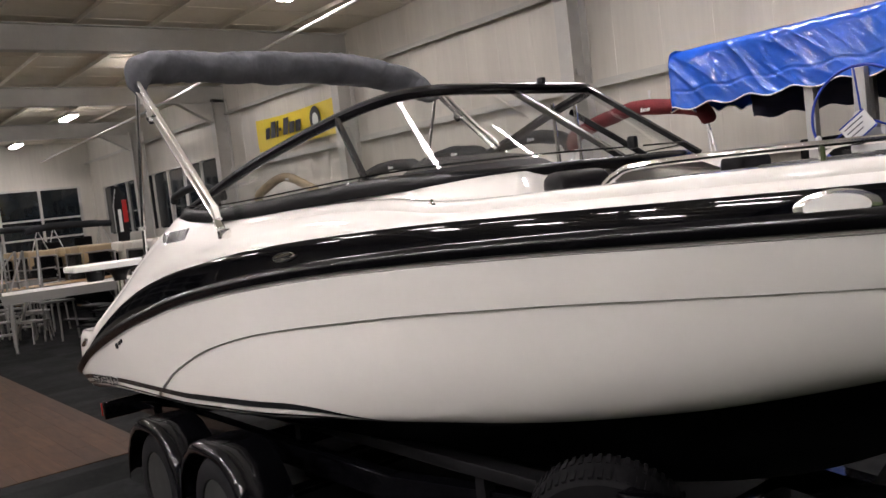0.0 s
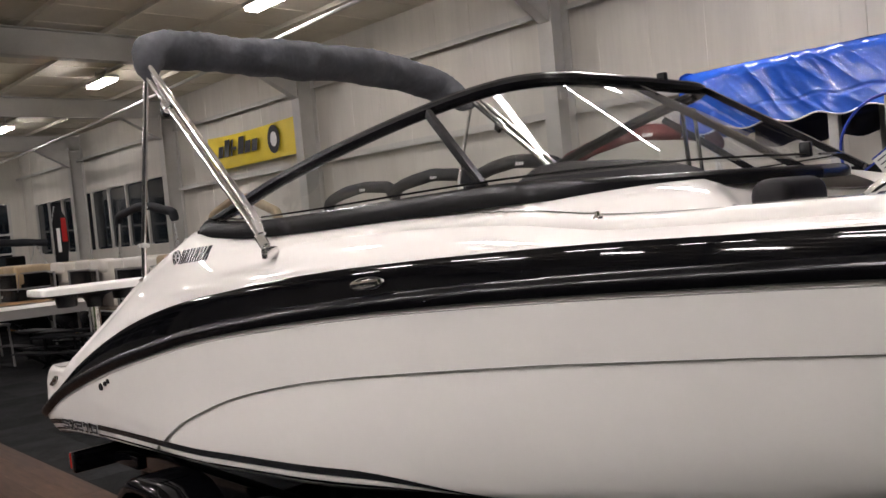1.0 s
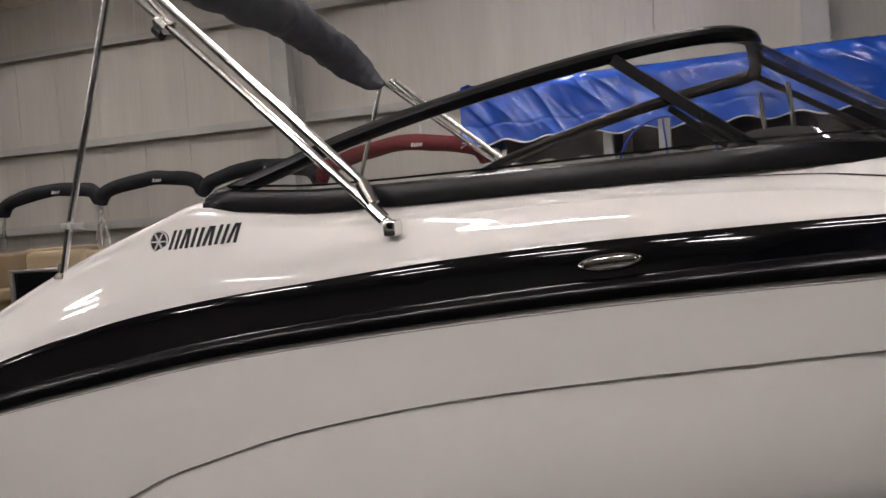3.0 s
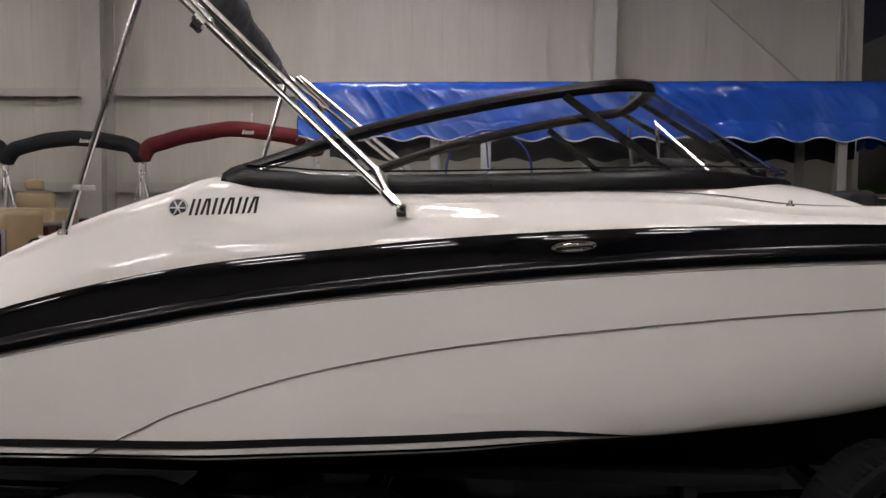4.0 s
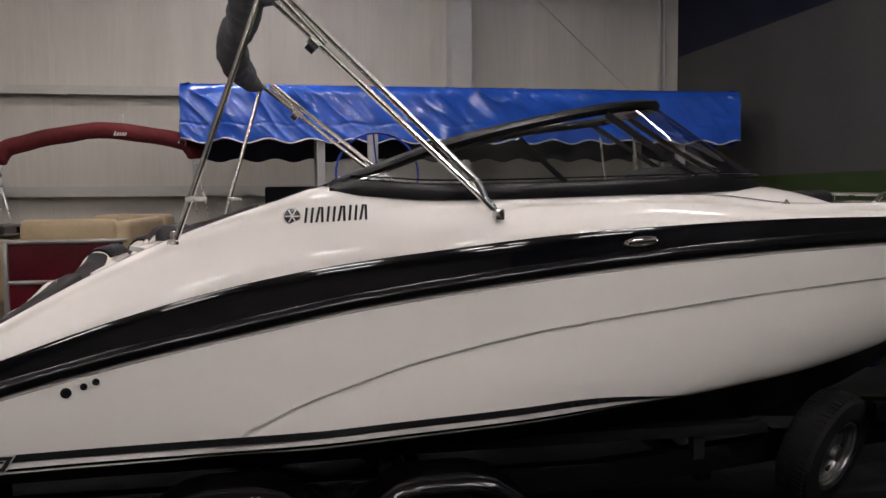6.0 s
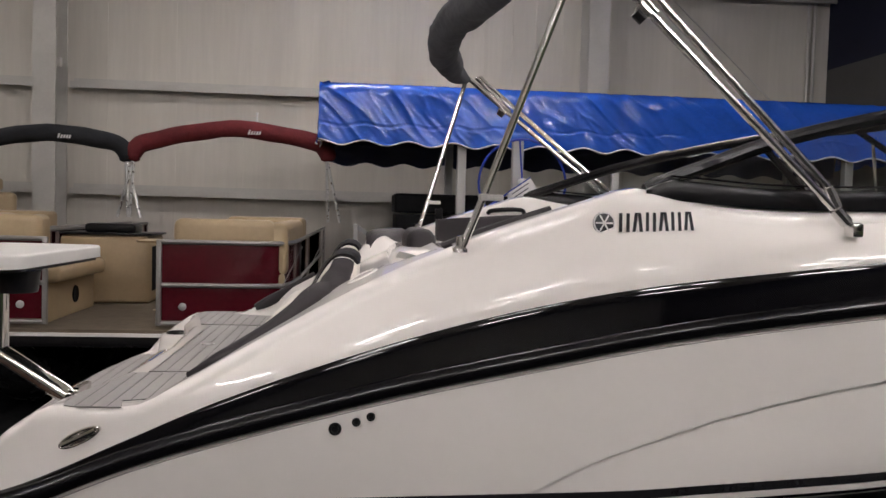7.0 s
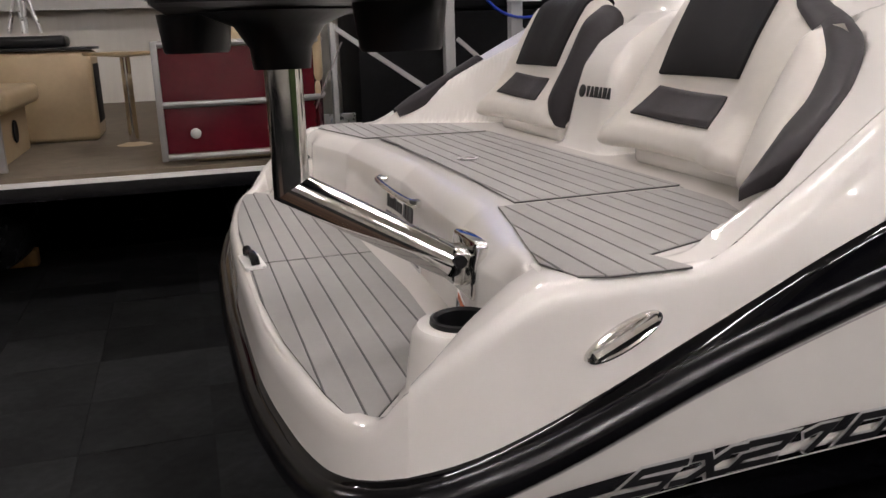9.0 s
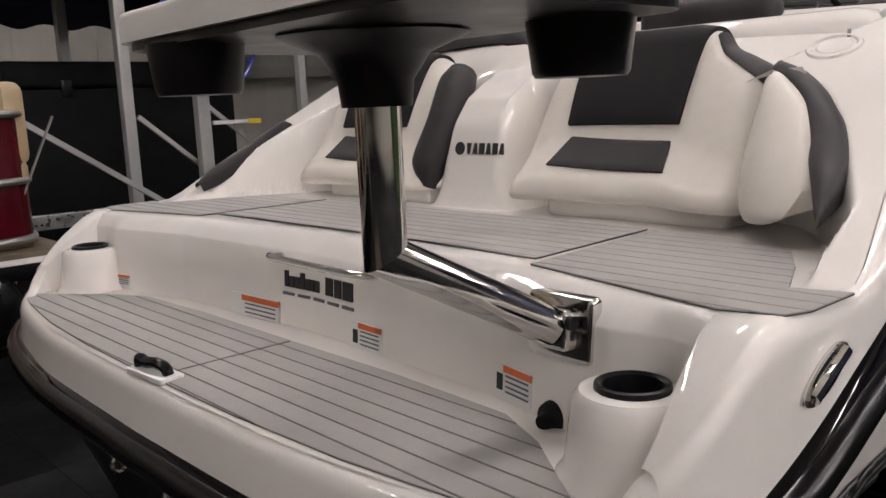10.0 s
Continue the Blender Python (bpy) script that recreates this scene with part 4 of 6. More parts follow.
# seats in the cockpit, only their tops show above the coaming
for nm, g, mt, lb in (
        ("aft_bench", box(1.53, 1.90, -0.90, -0.02, 1.2, 1.652, 0.075, 4), GELCOAT, "white moulded cockpit bench back"),
        ("aft_bench", box(1.53, 1.90, 0.10, 0.90, 1.2, 1.64, 0.075, 4), GELCOAT, "white moulded cockpit bench back"),
        ("bench_cushion", box(1.60, 1.715, -0.61, -0.20, 1.60, 1.722, 0.045, 4), CHARCOAL_VINYL, "charcoal vinyl bench head rest"),
        ("side_cushion", moved(prism([(1.84, 1.55), (2.46, 1.55), (2.63, 1.80), (2.2, 1.775), (1.84, 1.745)], -0.89, -0.82, 0.02), pose(0, 0, 0, 90, 0, 0)), CHARCOAL_VINYL, "charcoal vinyl side cushion"),
        ("helm_seat", box(2.72, 2.84, -0.82, -0.36, 1.45, 1.78, 0.05, 3), CHARCOAL_VINYL, "charcoal vinyl seat back"),
        ("helm_seat", box(2.72, 2.84, 0.36, 0.82, 1.45, 1.78, 0.05, 3), CHARCOAL_VINYL, "charcoal vinyl seat back"),
        ("bow_backrest", box(4.82, 4.94, -0.70, -0.42, 1.60, 1.862, 0.045, 4), DARK_INSERT, "black padded bow backrest"),
        ("bow_backrest", box(4.82, 4.94, 0.42, 0.70, 1.60, 1.862, 0.045, 4), DARK_INSERT, "black padded bow backrest"),
        ("bow_cushion", box(5.0, 5.9, -0.46, -0.40, 1.6, 1.80, 0.03, 2), DARK_INSERT, "black padded bow cushion"),
        ("bow_cushion", box(5.0, 5.9, 0.40, 0.46, 1.6, 1.80, 0.03, 2), DARK_INSERT, "black padded bow cushion")):
    part(nm, g, mt, boat, lb)
for turn in (lambda g: g, mirrored):
    part("bow_rail", turn(join(tube(smooth_path([(5.14, -0.72, 1.795), (5.18, -0.705, 1.825), (5.26, -0.68, 1.847), (5.55, -0.56, 1.848), (5.95, -0.38, 1.838), (6.25, -0.22, 1.828), (6.35, -0.15, 1.79)], 5), 0.0125, 10), tube([(5.75, -0.475, 1.79), (5.75, -0.475, 1.845)], 0.01, 8))), CHROME, boat, "polished stainless bow rail")
part("snap_fitting", moved(lathe([(0.016, 0), (0.014, 0.006), (0.008, 0.01), (0.008, 0.02), (0, 0.022)], 14), Matrix.Translation((4.505, -0.945, 1.795))), CHROME, boat, "small chrome deck fitting")


# ---- bimini top folded in its boot ----
boot = smooth_path([(2.16, -1.115, 2.60), (2.13, -1.11, 2.69), (2.10, -1.05, 2.755), (2.07, -0.86, 2.775), (2.04, -0.55, 2.78), (2.01, -0.2, 2.785), (1.97, 0.2, 2.79), (1.90, 0.55, 2.785), (1.87, 0.85, 2.75), (1.89, 1.04, 2.685), (1.965, 1.13, 2.60), (2.035, 1.15, 2.55)], 7)


def boot_geo():
    rad = pchip([0, 5, 12, 22, 45, 58, 66, 72, 77], [0.030, 0.072, 0.092, 0.096, 0.108, 0.112, 0.090, 0.055, 0.026])
    fine = smooth_path(boot, 3)
    V, F = tube(fine, [rad(i / 3) for i in range(len(fine))], 36, flat=0.80)
    out = []
    for p in V:
        v = Vector(p)
        out.append(tuple(v + Vector((0, 0, 1)) * (0.014 * noise.noise(v * 5.0) + 0.008 * (1 - abs(noise.noise(Vector((v.y * 16 + v.x * 10, v.z * 5, 2.0))))) ** 3) + Vector((1, 0, 0)) * (0.012 * noise.noise(v * 9.0 + Vector((7, 0, 0))) - 0.010 * (1 - abs(noise.noise(Vector((v.y * 13 - v.z * 12, v.x * 6, 5.0))))) ** 3)))
    return out, F


bim = part("bimini_boot", boot_geo(), CANVAS, boat, "charcoal canvas boot over the folded bimini top", angle=80)


def bimini_legs(s):
    def q(x, y, z):
        k = max((z - 1.70) / 0.92, 0) if s < 0 else 0
        return x - 0.085 * k, y * s + 0.03 * k, z - 0.07 * k
    part("aft_pole", tube([q(1.752, -1.072, 1.66), q(1.82, -1.088, 1.842), q(2.105, -1.115, 2.63)], 0.0125, 10), POLE, bim, "polished stainless pole")
    part("pole_foot", moved(lathe([(0.03, 0), (0.028, 0.012), (0.016, 0.02), (0.014, 0.05), (0, 0.055)], 14), Matrix.Translation(q(1.752, -1.07, 1.66))), POLE, bim)
    part("pole_clip", join(box(1.805, 1.835, min(-1.115 * s, -1.07 * s), max(-1.115 * s, -1.07 * s), 1.83, 1.852, 0.005), box(1.835, 1.885, min(-1.10 * s, -1.085 * s), max(-1.10 * s, -1.085 * s), 1.83, 1.85, 0.004)), STEEL_PAINT, bim, "grey plastic clip")
    for a, b, r in (((3.065, -1.128, 1.775), (2.12, -1.13, 2.655), 0.0135), ((2.99, -1.12, 1.895), (2.19, -1.13, 2.66), 0.0135), ((2.36, -1.132, 2.45), (2.17, -1.12, 2.655), 0.0125)):
        part("strut", tube([q(*a), q(*b)], r, 10), POLE, bim, "polished stainless strut")
    for a, b in (((3.045, -1.13, 1.79), (3.0, -1.13, 1.835)), ((2.335, -1.132, 2.44), (2.30, -1.132, 2.475)), ((3.01, -1.125, 1.84), (2.975, -1.122, 1.905))):
        part("strut_joint", tube([q(*a), q(*b)], 0.021, 10), POLE, bim)
    part("knuckle", tube([q(2.318, -1.132, 2.425), q(2.29, -1.132, 2.45)], 0.019, 10), PLASTIC, bim)
    part("deck_mount", join(box(3.05, 3.09, min(-1.10 * s, -1.16 * s), max(-1.10 * s, -1.16 * s), 1.742, 1.79, 0.008), moved(tube([(0, -0.03, 0), (0, 0.03, 0)], 0.012, 8), Matrix.Translation(q(3.075, -1.13, 1.775)))), POLE, bim)


bimini_legs(1)
bimini_legs(-1)


# ---- stern: pads, seats, table ----
def clip_x(poly, x0, x1):
    """The part of a polygon between two x."""
    for lim, keep in ((x0, lambda p: p[0] >= x0), (x1, lambda p: p[0] <= x1)):
        out = []
        for a, b in zip(poly, poly[1:] + poly[:1]):
            if keep(a):
                out.append(a)
            if keep(a) != keep(b):
                t = (lim - a[0]) / (b[0] - a[0])
                out.append((lim, lerp(a[1], b[1], t)))
        poly = out
        if len(poly) < 3:
            return []
    return poly


def foam_pad(poly, z, pitch, start, label):
    xs, ys = [p[0] for p in poly], [p[1] for p in poly]
    mx, my = (min(xs) + max(xs)) / 2, (min(ys) + max(ys)) / 2
    kx, ky = 1 - 0.002 / (max(xs) - min(xs)), 1 - 0.002 / (max(ys) - min(ys))
    pad = part("foam_pad", prism([(mx + (px - mx) * kx, my + (py - my) * ky) for px, py in poly], z, z + 0.0026), PAD_DARK, boat, label, smooth=False)
    x = start
    while x < max(p[0] for p in poly):
        q = clip_x(poly, x + 0.0019, x + pitch - 0.0019)
        cx, cy = sum(p[0] for p in poly) / len(poly), sum(p[1] for p in poly) / len(poly)
        if len(q) >= 3:
            q = [(p[0], p[1] + (0.0012 if p[1] < cy else -0.0012)) for p in q]
            part("plank", prism(q, z + 0.002, z + 0.0045, 0.0008, 1), PAD_GREY, pad, smooth=False)
        x += pitch
    return pad


mid = [(0.655, -0.621), (0.668, -0.3), (0.672, 0.0), (0.668, 0.3), (0.655, 0.621), (1.065, 0.600), (1.065, -0.600)]
stb = [(0.607, -0.648), (0.575, -0.80), (0.535, -0.97), (0.512, -1.075), (0.535, -1.165), (0.58, -1.182), (0.712, -1.186), (0.69, -1.098), (0.85, -1.035), (0.985, -0.965), (1.04, -0.80), (1.05, -0.626)]
UPZ = 1.166
foam_pad(mid, UPZ, 0.0475, 0.62, "grey foam sun pad with dark plank lines")
foam_pad(stb, UPZ, 0.0475, 0.62 - 0.0475 * 3, "grey foam sun pad with dark plank lines")
foam_pad([(x, -y) for x, y in reversed(stb)], UPZ, 0.0475, 0.62 - 0.0475 * 3, "grey foam sun pad with dark plank lines")
low = [(0.133, -0.035), (0.136, -0.35), (0.153, -0.65), (0.188, -0.92), (0.214, -1.055), (0.230, -1.074), (0.30, -0.975), (0.40, -0.84), (0.455, -0.72), (0.47, -0.40), (0.468, -0.035)]
foam_pad(low, 0.936, 0.049, 0.09, "grey foam swim platform pad with dark plank lines")
foam_pad([(0.133, -0.029), (0.468, -0.029)] + [(x, -y) for x, y in reversed(low[1:-1])], 0.936, 0.049, 0.09, "grey foam swim platform pad with dark plank lines")
part("hatch_ring", moved(lathe([(0.030, 0), (0.030, 0.004), (0.022, 0.005), (0.020, 0.001), (0, 0.001)], 24), pose(0.76, -0.01, 1.1712)), ALU, boat, "small round hatch pull")
for sgn in (1, -1):
    part("cup_pedestal", moved(lathe([(0.112, 0), (0.098, 0.02), (0.090, 0.08), (0.084, 0.118), (0.075, 0.128), (0.053, 0.1295)], 32, False), pose(0.408, -1.008 * sgn, 0.936)), GELCOAT, boat, "white moulded cup holder pedestal")
    cup = part("cup_holder", moved(lathe([(0.055, -0.004), (0.054, 0.005), (0.049, 0.007), (0.044, 0.002), (0.041, -0.06), (0.0, -0.062)], 28, False), pose(0.408, -1.008 * sgn, 1.068)), PLASTIC, boat, "black cup holder ring")


SEAT = smooth_path([(1.22, 0, 1.203), (1.14, 0, 1.207), (1.108, 0, 1.225), (1.116, 0, 1.26), (1.143, 0, 1.29), (1.192, 0, 1.345), (1.218, 0, 1.39), (1.258, 0, 1.475), (1.302, 0, 1.555), (1.33, 0, 1.595), (1.365, 0, 1.612), (1.405, 0, 1.602), (1.425, 0, 1.56)], 6)
SEAT_TOP = pchip([0.145, 0.165, 0.20, 0.235, 0.61, 0.64, 0.70, 0.76, 0.80], [1.47, 1.52, 1.555, 1.602, 1.602, 1.56, 1.53, 1.495, 1.45])
SEAT_BULGE = pchip([0.145, 0.150, 0.165, 0.20, 0.25, 0.30, 0.43, 0.56, 0.60, 0.68, 0.745, 0.775, 0.79], [0.06, -0.005, -0.030, -0.036, -0.010, 0.0, 0.006, 0.0, -0.010, -0.046, -0.05, -0.032, 0.05])


INNER_BULGE = pchip([0.145, 0.150, 0.165, 0.20, 0.25, 0.30, 0.43, 0.56, 0.62, 0.68, 0.72, 0.75, 0.79], [0.06, -0.005, -0.030, -0.036, -0.010, 0.0, 0.006, 0.0, 0.0, 0.0, 0.01, 0.05, 0.09])


def seat_point(a, s, lift=0.0, bulge=SEAT_BULGE):
    """A point of the seat's padded face: a is the distance across, s runs up the slope from 0 to 1."""
    q = s * (len(SEAT) - 1)
    i = min(int(q), len(SEAT) - 2)
    p, r = Vector(SEAT[i]), Vector(SEAT[i + 1])
    d = (r - p).normalized()
    p = p.lerp(r, q - i)
    k = (SEAT_TOP(a) - 1.2) / 0.402
    n = Vector((-d.z, 0, d.x))
    fade = math.sin(math.pi * min(max(s * 1.05, 0), 1)) ** 0.3
    return p.x + bulge(a) * fade + n.x * lift, -a, 1.2 + (p.z - 1.2) * k + n.z * lift


def seat_s(z):
    """How far up the slope a height lies, below the head rest."""
    n = len(SEAT) - 1
    return next(i / n + (z - SEAT[i][2]) / (SEAT[i + 1][2] - SEAT[i][2]) / n for i in range(14, n) if SEAT[i + 1][2] >= z)


def seat_patch(corners, lift, n=14, m=26, bulge=SEAT_BULGE, sag=0.0):
    """A panel sewn onto the face; corners are (across, s) from the lower inner one round; its rim drops to the face."""
    (a0, s0), (a1, s1), (a2, s2), (a3, s3) = corners
    rows = []
    for j in range(-1, m + 2):
        v = min(max(j / m, 0), 1)
        r = []
        for i in range(-1, n + 2):
            u = min(max(i / n, 0), 1)
            rim = i in (-1, n + 1) or j in (-1, m + 1)
            soft = min(1.0, 0.5 + 4 * min(u, 1 - u, (v + 0.02) * 1.5, 2 * (1 - v) + 0.02))
            r.append(seat_point(lerp(lerp(a0, a1, u), lerp(a3, a2, u), v), lerp(lerp(s0, s1, u), lerp(s3, s2, u), v) - sag * math.sin(math.pi * u), -0.004 if rim else lift * soft, bulge))
        rows.append(r)
    return grid(rows)


ACROSS = [0.145, 0.147, 0.150, 0.157, 0.165, 0.18, 0.20, 0.225, 0.25, 0.275, 0.30, 0.34, 0.39, 0.43, 0.47, 0.52, 0.56, 0.58, 0.60, 0.62, 0.64, 0.66, 0.68, 0.705, 0.73, 0.755, 0.775, 0.785, 0.79]


def stern_seat(shift):
    sh = lambda g: ([(p[0], p[1] + shift, p[2]) for p in g[0]], g[1])
    bulge = INNER_BULGE if shift else SEAT_BULGE
    rows = [[seat_point(a, j / 72, 0.0, bulge) for a in ACROSS] for j in range(73)]
    rows = [[(1.42, r[0][1], r[0][2])] + r + [(1.42, r[-1][1], r[-1][2])] for r in rows]
    seat = part("stern_seat", sh(grid(rows)), WHITE_VINYL, boat, "white vinyl stern seat with charcoal panels", angle=50)
    part("back_panel", sh(seat_patch([(0.262, seat_s(1.395)), (0.586, seat_s(1.395)), (0.612, 0.96), (0.240, 0.96)], 0.018, 14, 26, bulge)), DARK_INSERT, seat, "black textured back panel and head rest", angle=50)
    part("seat_panel", sh(seat_patch([(0.245, seat_s(1.297)), (0.592, seat_s(1.288)), (0.574, seat_s(1.356)), (0.282, seat_s(1.366))], 0.010, 14, 10, bulge, 0.008)), CHARCOAL_VINYL, seat, "charcoal lower panel", angle=50)
    if not shift:
        part("shoulder_panel", sh(seat_patch([(0.620, seat_s(1.604)), (0.782, seat_s(1.575)), (0.782, 0.93), (0.620, 0.93)], 0.008, 14, 12)), CHARCOAL_VINYL, seat, "charcoal shoulder panel", angle=50)
    base = box(1.16, 1.40, -0.74 + shift, -0.22 + shift, 1.160, 1.235, 0.02, 3)
    part("seat_base", base, GELCOAT, seat, "white moulded base under the seat")
    return seat


def sweep(inner, outer, n=8, puff=0.02, depth=0.06, steps=6):
    """A padded strip between two edges, domed across and closed at the back."""
    A, B = smooth_path(inner, steps), smooth_path(outer, steps)
    rows = []
    for i, (p, q) in enumerate(zip(A, B)):
        p, q = Vector(p), Vector(q)
        t = Vector(A[min(i + 1, len(A) - 1)]) - Vector(A[max(i - 1, 0)])
        up = (q - p).cross(t).normalized()
        up = -up if up.x > 0 else up
        h = min(puff, 0.35 * (q - p).length)
        depth_here = depth * min(1.0, 0.2 + (q - p).length / 0.06)
        r = [tuple(p - up * depth_here)]
        r += [tuple(p.lerp(q, k / n) + up * h * math.sin(math.pi * k / n) ** 0.55) for k in range(n + 1)]
        rows.append(r + [tuple(q - up * depth_here)])
    return grid(rows)


stern_seat(0.0)
stern_seat(0.985)
EDGE_IN = [(1.25, -0.79, 1.51), (1.223, -0.83, 1.495), (1.184, -0.886, 1.453), (1.14, -0.92, 1.415), (1.091, -0.949, 1.376), (1.022, -0.975, 1.33), (0.962, -1.012, 1.297), (0.885, -1.052, 1.252)]
EDGE_OUT = [(1.329, -0.778, 1.518), (1.30, -0.85, 1.49), (1.247, -0.913, 1.452), (1.195, -0.957, 1.42), (1.143, -0.993, 1.391), (1.05, -1.037, 1.338), (0.985, -1.052, 1.300), (0.878, -1.060, 1.246)]
FACE_IN = [(1.27, -0.797, 1.50), (1.19, -0.80, 1.455), (1.155, -0.80, 1.41), (1.13, -0.80, 1.365), (1.105, -0.80, 1.315), (1.09, -0.802, 1.265), (1.088, -0.805, 1.235), (1.09, -0.815, 1.215)]
FACE_OUT = [(1.25, -0.79, 1.51), (1.223, -0.83, 1.495), (1.184, -0.886, 1.453), (1.14, -0.92, 1.415), (1.07, -0.952, 1.355), (1.0, -0.98, 1.295), (0.972, -0.955, 1.235), (1.0, -0.92, 1.215)]
edge = smooth_path([(1.455, 0.66, 1.650), (1.450, 0.44, 1.670), (1.456, 0.24, 1.676), (1.450, 0.13, 1.650), (1.440, 0.055, 1.598), (1.415, 0.0, 1.545)], 5)
rows = [[(x + dx, y - dy * step(y, 0.24, 0.06), z + dz) for dx, dy, dz in ((0.0, 0.0, -0.03), (0.004, 0.012, 0.004), (0.03, 0.022, 0.018), (0.10, 0.024, 0.028), (0.17, 0.02, 0.026), (0.20, 0.01, 0.006), (0.20, 0.0, -0.06))] for x, y, z in edge]
part("bench_headrest", grid(rows), CHARCOAL_VINYL, boat, "charcoal vinyl head rest folded over the bench back", angle=60)
bolster = part("seat_bolster", sweep(FACE_IN, FACE_OUT, 10, 0.02, 0.12), WHITE_VINYL, boat, "white vinyl side bolster", angle=60)
part("bolster_edge", sweep(EDGE_IN, EDGE_OUT, 8, 0.016, 0.05), CHARCOAL_VINYL, bolster, "charcoal bolster edge along the coaming", angle=60)
part("bolster_edge", mirrored(sweep([(1.18, -1.0, 1.41), (1.02, -1.045, 1.315), (0.90, -1.06, 1.25), (0.83, -1.07, 1.218)], [(1.16, -1.05, 1.42), (1.02, -1.092, 1.335), (0.90, -1.105, 1.27), (0.825, -1.098, 1.214)], 6, 0.012, 0.04)), CHARCOAL_VINYL, boat, "charcoal trim along the far coaming", angle=60)
part("seat_bolster", sweep([(1.33, 0.315, 1.572), (1.262, 0.285, 1.535), (1.20, 0.28, 1.42), (1.145, 0.29, 1.312), (1.14, 0.285, 1.27), (1.15, 0.27, 1.232)], [(1.375, 0.23, 1.545), (1.325, 0.195, 1.49), (1.26, 0.185, 1.39), (1.205, 0.195, 1.30), (1.185, 0.205, 1.25), (1.175, 0.215, 1.210)], 8, 0.03, 0.08), CHARCOAL_VINYL, boat, "charcoal side bolster beside the console", angle=60)
for k, (wide, notch) in enumerate(((0.010, 1), (0.011, 0), (0.012, 0), (0.011, 0), (0.011, 0), (0.011, 0))):
    part("console_lettering", moved(prism([(-0.016, -wide * (0.4 if k == 0 else 0.85)), (0.016, -wide * (0.85 if k in (0, 2, 4) else 0.35)), (0.016, wide * (0.85 if k in (0, 2, 4) else 0.35)), (-0.016, wide * (0.4 if k == 0 else 0.85))], 0, 0.003), pose(1.1755, 0.075 - 0.026 * k, 1.334, 0, -79, 0)), INK_BLACK, boat, smooth=False)
part("console_emblem", moved(lathe([(0.019, 0), (0.019, 0.003), (0, 0.003)], 20), pose(1.1755, 0.112, 1.334, 0, -79, 0)), INK_BLACK, boat)


def flat_mark(p, w, h, plane="riser", material=STICKER, parent=None, name="sticker", label="", lift=0.0035):
    """A thin rectangle on the transom riser, w wide and h high about (y, z)."""
    y, z = p
    x = riser_foot(abs(y)) + 0.014 * (z - h / 2 - 0.935) / 0.185
    x2 = riser_foot(abs(y)) + 0.014 * (z + h / 2 - 0.935) / 0.185
    g = box(-lift, 0.003, y - w / 2, y + w / 2, z - h / 2, z + h / 2)
    g = [(p[0] + (x if p[2] < z else x2) - (riser_x(abs(y)) - riser_x(abs(p[1]))), p[1], p[2]) for p in g[0]], g[1]
    return part(name, g, material, parent or boat, label, smooth=False)


for y, z, w, h in ((0.25, 0.955, 0.22, 0.072), (-0.222, 0.965, 0.112, 0.060), (-0.69, 0.972, 0.105, 0.060), (0.905, 0.965, 0.07, 0.035)):
    s = flat_mark((y, z), w, h, label="white warning sticker with an orange header")
    flat_mark((y - w * 0.12, z + h * 0.38), w * 0.76, h * 0.2, material=STICKER_ORANGE, parent=s, name="header", lift=0.005)
    for k in range(4):
        flat_mark((y - w * 0.12, z + h * (0.18 - 0.16 * k)), w * 0.62, h * 0.05, material=INK, parent=s, name="text_bar", lift=0.005)
    if w < 0.2:
        flat_mark((y + w * 0.36, z - h * 0.05), w * 0.16, h * 0.5, material=INK_BLACK, parent=s, name="pictogram", lift=0.005)
# dealer lettering as dark bars
for a, b, z0, z1 in ((0.115, 0.10, 1.035, 1.075), (0.095, 0.078, 1.035, 1.063), (0.073, 0.056, 1.035, 1.063), (0.051, 0.034, 1.035, 1.075), (0.029, 0.012, 1.035, 1.063), (0.007, -0.004, 1.035, 1.063), (-0.009, -0.026, 1.035, 1.063), (-0.055, -0.085, 1.035, 1.077), (-0.092, -0.120, 1.035, 1.077), (-0.127, -0.168, 1.035, 1.077)):
    flat_mark(((a + b) / 2, (z0 + z1) / 2), a - b, z1 - z0, material=INK_BLACK, name="dealer_lettering")
for k in range(5):
    flat_mark((0.10 - 0.062 * k, 1.018), 0.045, 0.007, material=INK, name="dealer_lettering")
part("grab_handle", join(tube(smooth_path([(0.548, 0.165, 1.110), (0.532, 0.13, 1.110), (0.526, 0.0, 1.109), (0.526, -0.12, 1.108), (0.532, -0.23, 1.108), (0.546, -0.265, 1.108)], 5), 0.011, 12, flat=0.8), box(0.536, 0.572, 0.12, 0.15, 1.101, 1.117, 0.004), box(0.534, 0.570, -0.25, -0.22, 1.100, 1.116, 0.004)), CHROME, boat, "polished stainless grab handle")
for y, z, mt in ((-0.80, 0.945, MATTE_BLACK), (0.975, 0.955, CHROME)):
    part("drain_fitting", moved(join(lathe([(0.03, 0), (0.028, 0.012), (0.016, 0.02), (0.012, 0.035), (0, 0.037)], 18), box(-0.035, 0.012, -0.008, 0.008, 0.012, 0.03, 0.004)), pose(riser_foot(abs(y)) + 0.004, y, z, 0, -90, 0)), mt, boat, "transom flush fitting")
part("ladder_grip", join(tube(smooth_path([(0.140, 0.045, 0.946), (0.139, 0.038, 0.964), (0.141, 0.01, 0.960), (0.146, -0.025, 0.965), (0.150, -0.06, 0.960), (0.152, -0.068, 0.945)], 5), 0.012, 10)), RUBBER, boat, "black rubber grip of the boarding ladder")
